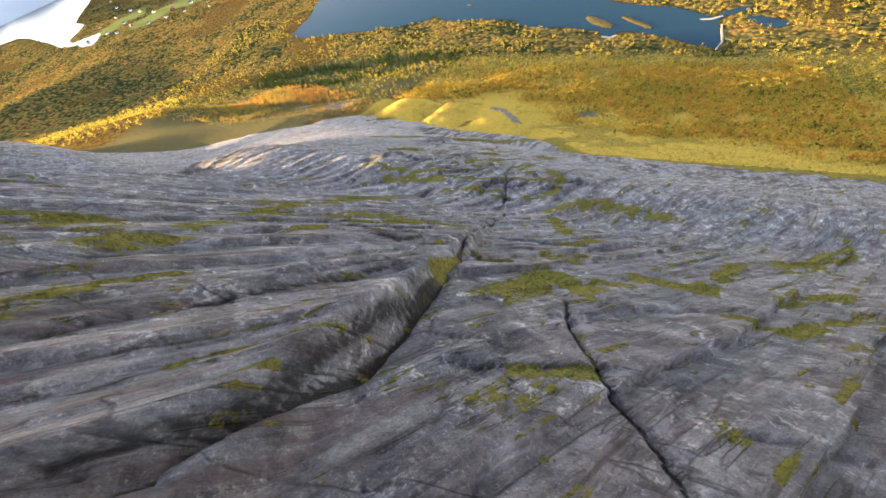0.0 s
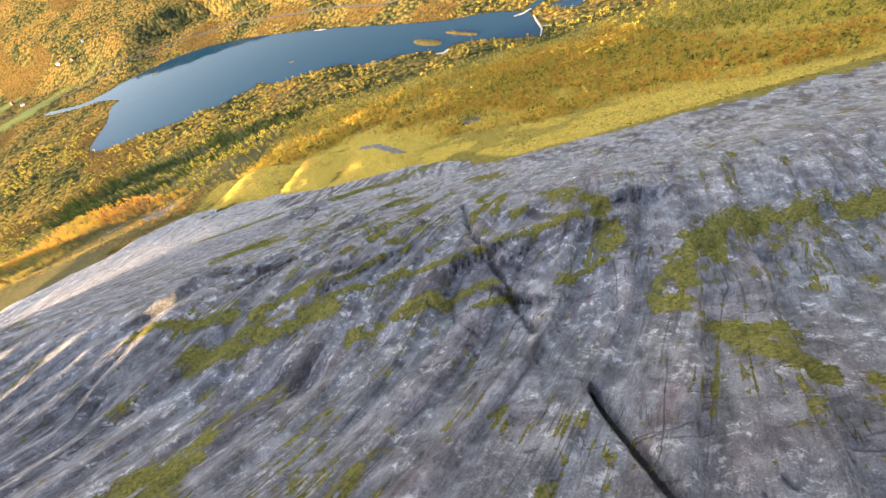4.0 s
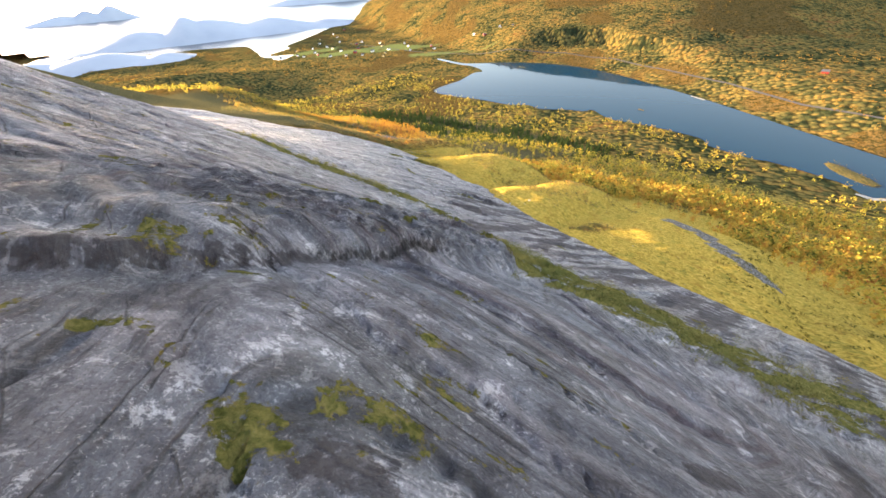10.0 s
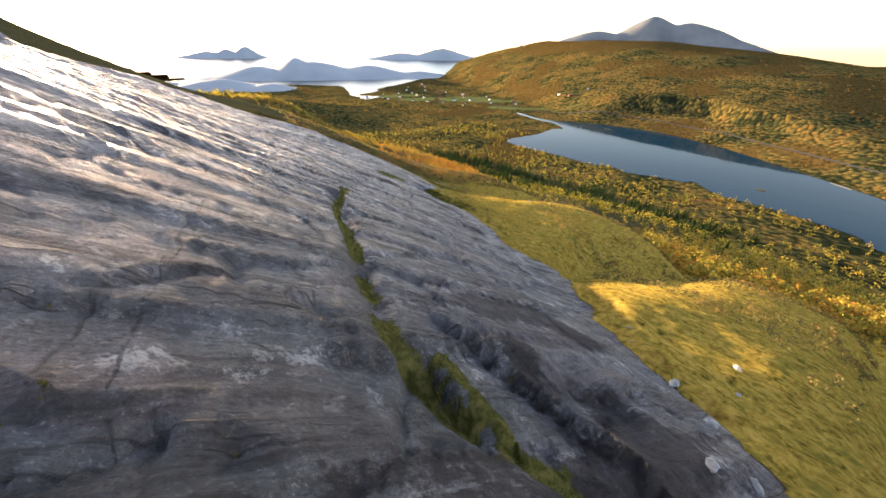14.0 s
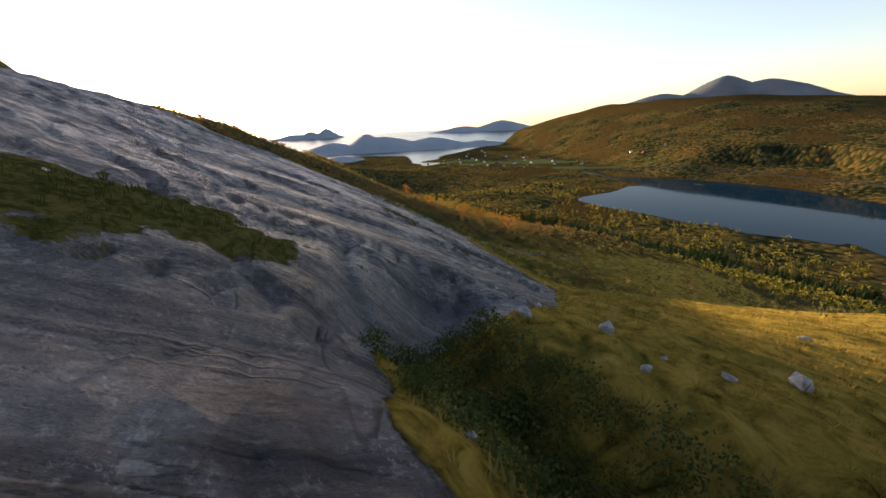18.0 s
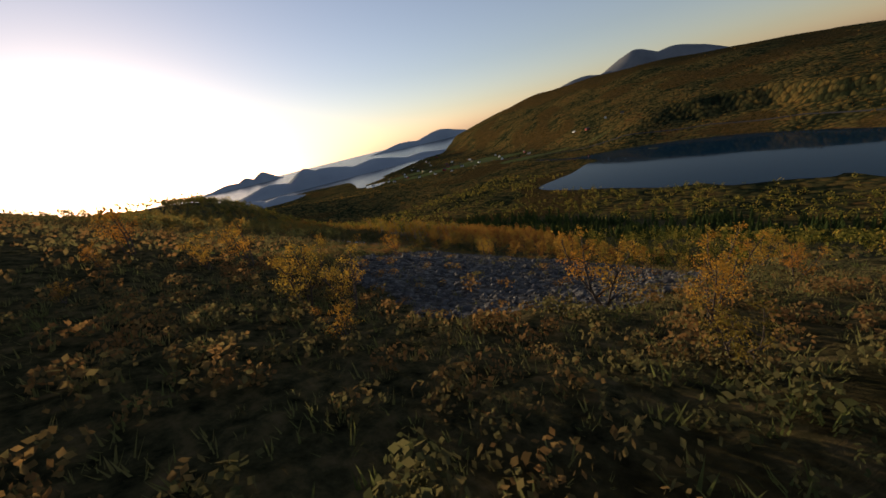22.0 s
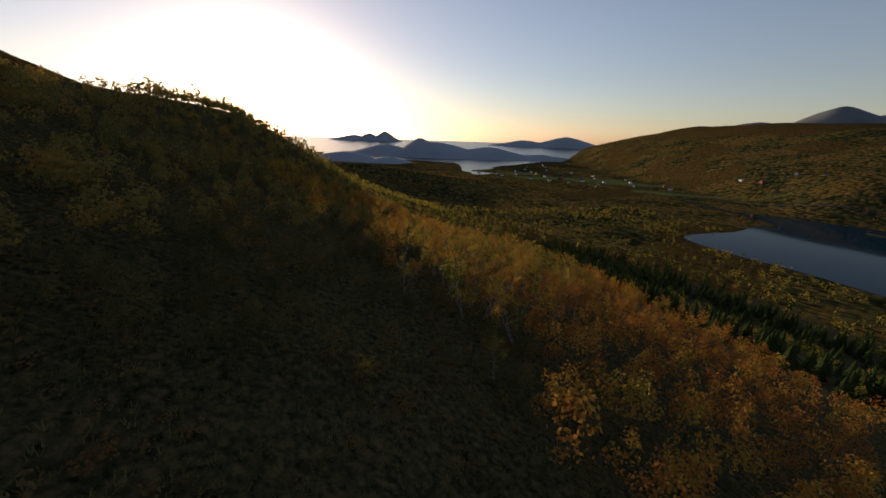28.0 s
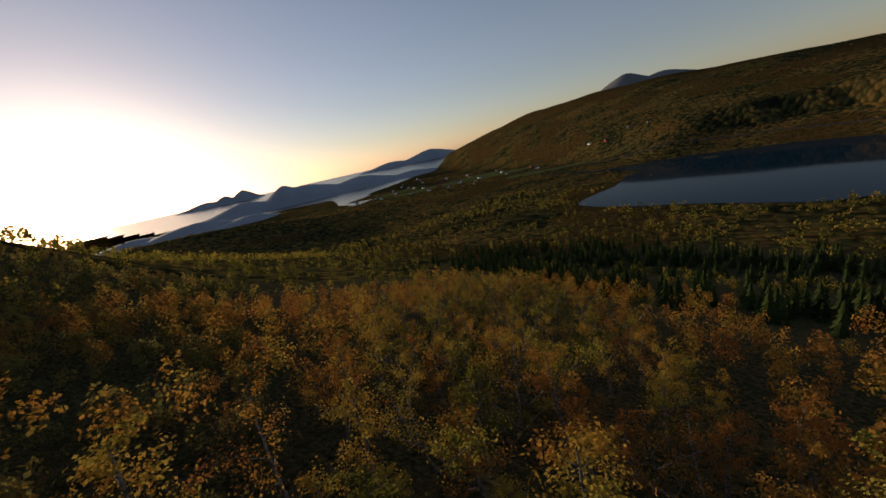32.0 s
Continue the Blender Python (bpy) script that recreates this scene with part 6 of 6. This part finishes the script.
PANE = plain("window_glass", [(0.3, (0.02, 0.025, 0.03)), (0.7, (0.03, 0.035, 0.04))], 1.0, 0.08)
HEATH = plain("islet_heath", [(0.3, (0.02, 0.02, 0.008)), (0.5, (0.07, 0.055, 0.012)), (0.7, (0.13, 0.09, 0.02))], 0.5, 0.95)
ROAD = plain("asphalt", [(0.3, (0.030, 0.030, 0.031)), (0.7, (0.05, 0.049, 0.047))], 0.6, 0.85)


def box(lo, hi):
    (xa, ya, za), (xb, yb, zb) = lo, hi
    co = [(xa, ya, za), (xb, ya, za), (xb, yb, za), (xa, yb, za), (xa, ya, zb), (xb, ya, zb), (xb, yb, zb), (xa, yb, zb)]
    return co, [(0, 3, 2, 1), (4, 5, 6, 7), (0, 1, 5, 4), (1, 2, 6, 5), (2, 3, 7, 6), (3, 0, 4, 7)]


def house(wall_mat, l, w, h, label):
    root = new("house")
    c, f = box((-l / 2, -w / 2, -1), (l / 2, w / 2, h))
    k = len(c)
    c += [(-l / 2, 0, h + w * 0.42), (l / 2, 0, h + w * 0.42)]
    f += [(4, 7, k), (5, k + 1, 6)]
    part("wall", mesh_from("wall", c, f, wall_mat), None, root, "painted wooden house walls")
    e, t = 0.5, 0.25
    top = h + w * 0.42
    co, fs = [], []
    for s in (-1, 1):
        b = len(co)
        low = h - e * 0.84
        for lift in (0.03, t):
            co += [(-l / 2 - e, 0, top + lift), (l / 2 + e, 0, top + lift), (l / 2 + e, s * (w / 2 + e), low + lift), (-l / 2 - e, s * (w / 2 + e), low + lift)]
        fs += [tuple(b + i for i in q) for q in ((0, 1, 2, 3), (4, 7, 6, 5), (0, 4, 5, 1), (1, 5, 6, 2), (2, 6, 7, 3), (3, 7, 4, 0))]
    part("roof", mesh_from("roof", co, fs, ROOFING), None, root, "dark tiled gable roof")
    cc, cf = box((l * 0.15, -0.4, top - 0.5), (l * 0.15 + 0.8, 0.4, top + 0.9))
    part("chimney", mesh_from("chimney", cc, cf, ROOFING), None, root)
    pane = mesh_from("window", *box((-0.6, -0.04, -0.6), (0.6, 0.04, 0.6)), PANE)
    for side in (-1, 1):
        for i in (-0.3, 0.0, 0.3):
            part("window", pane, None, root).location = (l * i, side * (w / 2 + 0.02), h * 0.55)
    return tagged(root, label, "house", "houses of the village")


HOUSES = [house(WALLS[0], 11, 8, 4.6, "white wooden house with a dark roof among fields"), house(WALLS[1], 14, 9, 5.0, "dark red wooden barn with a grey roof"),
          house(WALLS[2], 10, 7, 4.2, "ochre wooden house with a dark roof in the valley")]
SITES = [(-640, 1240), (-600, 1275), (-690, 1220), (-560, 1330), (-720, 1290), (-760, 1250), (-520, 1260), (-820, 1290), (-840, 1220), (-660, 1340), (-600, 1390), (-700, 1400), (-780, 1380), (-870, 1330),
         (-480, 1330), (-450, 1280), (-640, 1180), (-580, 1210), (-900, 1290), (-930, 1240), (-870, 1170), (-830, 1150), (-800, 1180), (-920, 1150), (-300, 1300), (-260, 1320), (-340, 1330), (-220, 1300),
         (-950, 1400), (-1020, 1500), (-1060, 1650), (-980, 1560), (-1100, 1800), (-890, 1440), (330, 880), (-740, 1160), (-690, 1170), (-560, 1160), (-790, 1430)]
used = set()
for i, (x, y) in enumerate(SITES):
    k = 0 if i % 5 not in (2, 4) else 1 + (i % 2)
    m = pose(x, y, drop(x, y), 0, 0, (i * 47) % 180) @ Matrix.Scale(0.8, 4)
    if k in used:
        copy_thing(HOUSES[k], m)
    else:
        used.add(k)
        HOUSES[k].matrix_basis = m


def ribbon(name, pts, width, lift, mat, crown=0.0):
    """A strip laid along the ground."""
    line = []
    for a, b in zip(pts, pts[1:]):
        n = max(2, int(math.hypot(b[0] - a[0], b[1] - a[1]) / 12))
        line += [(a[0] + (b[0] - a[0]) * k / n, a[1] + (b[1] - a[1]) * k / n) for k in range(n)]
    line.append(pts[-1])
    co = []
    for k, (x, y) in enumerate(line):
        ax, ay = line[max(k - 1, 0)]
        bx, by = line[min(k + 1, len(line) - 1)]
        d = math.hypot(bx - ax, by - ay)
        nx, ny = -(by - ay) / d, (bx - ax) / d
        taper = 1.0 if not crown else max(0.12, math.sin(math.pi * (k + 0.5) / len(line)) ** 0.5)
        for side, up in ((-1, 0), (0, crown), (1, 0)):
            px, py = x + nx * side * width / 2 * taper, y + ny * side * width / 2 * taper
            co.append((px, py, (drop(px, py) if lift is not None else -0.15) + (lift or 0) + up))
    return sheet(name, co, grid_faces(len(line), 3), mat)


tagged(ribbon("road", [(560, 560), (450, 600), (345, 690), (275, 765), (215, 865), (135, 965), (45, 1065), (-60, 1130), (-200, 1165), (-350, 1200), (-500, 1240), (-640, 1310), (-820, 1400)], 4, 0.5, ROAD),
       "narrow asphalt road along the far shore", "road", kind="structure")
for pts, w in (([(349, 432), (366, 447), (378, 470), (388, 487)], 3), ([(372, 452), (380, 440), (374, 432)], 2), ([(243, 530), (252, 522), (262, 524)], 6), ([(160, 836), (176, 816)], 6), ([(372, 512), (384, 506), (400, 507)], 6)):
    tagged(ribbon("sandbar", pts, w, None, SAND, 0.5), "pale sandbar at the edge of the lake", "sandbar", kind="structure")
for pts, w in (([(247, 596), (254, 574), (266, 549)], 20), ([(290, 570), (300, 545), (310, 519)], 10), ([(80, 754), (87, 749)], 4), ([(-150, 1040), (-135, 1032)], 4)):
    tagged(ribbon("islet", pts, w, None, HEATH, 1.2), "small islet with yellow scrub in the lake", "islet", kind="structure")
ISLETS = [(a, b, w) for line, w in (([(247, 596), (254, 574), (266, 549)], 7), ([(290, 570), (300, 545), (310, 519)], 3.5)) for a, b in zip(line, line[1:])]
ix = np.concatenate([a[0] + (b[0] - a[0]) * rng.random(130) + rng.normal(size=130) * w * 0.5 for a, b, w in ISLETS])
iy = np.concatenate([a[1] + (b[1] - a[1]) * rng.random(130) + rng.normal(size=130) * w * 0.5 for a, b, w in ISLETS])
co, fs, off = [], [], 0
for k, (b, f) in enumerate(MID):
    w = np.arange(len(ix)) % len(MID) == k
    c, q = repeat(b, f, np.stack([ix[w], iy[w], np.full(w.sum(), 0.2)], -1), rng.uniform(0.6, 1.7, w.sum()), rng.uniform(0, 6.28, w.sum()))
    co.append(c)
    fs.append(q + off)
    off += len(c)
tagged(sheet("islet_scrub", np.concatenate(co), np.concatenate(fs), DUSKY, False), "yellow willow scrub on the islets of the lake", "shrubs", kind="stuff")
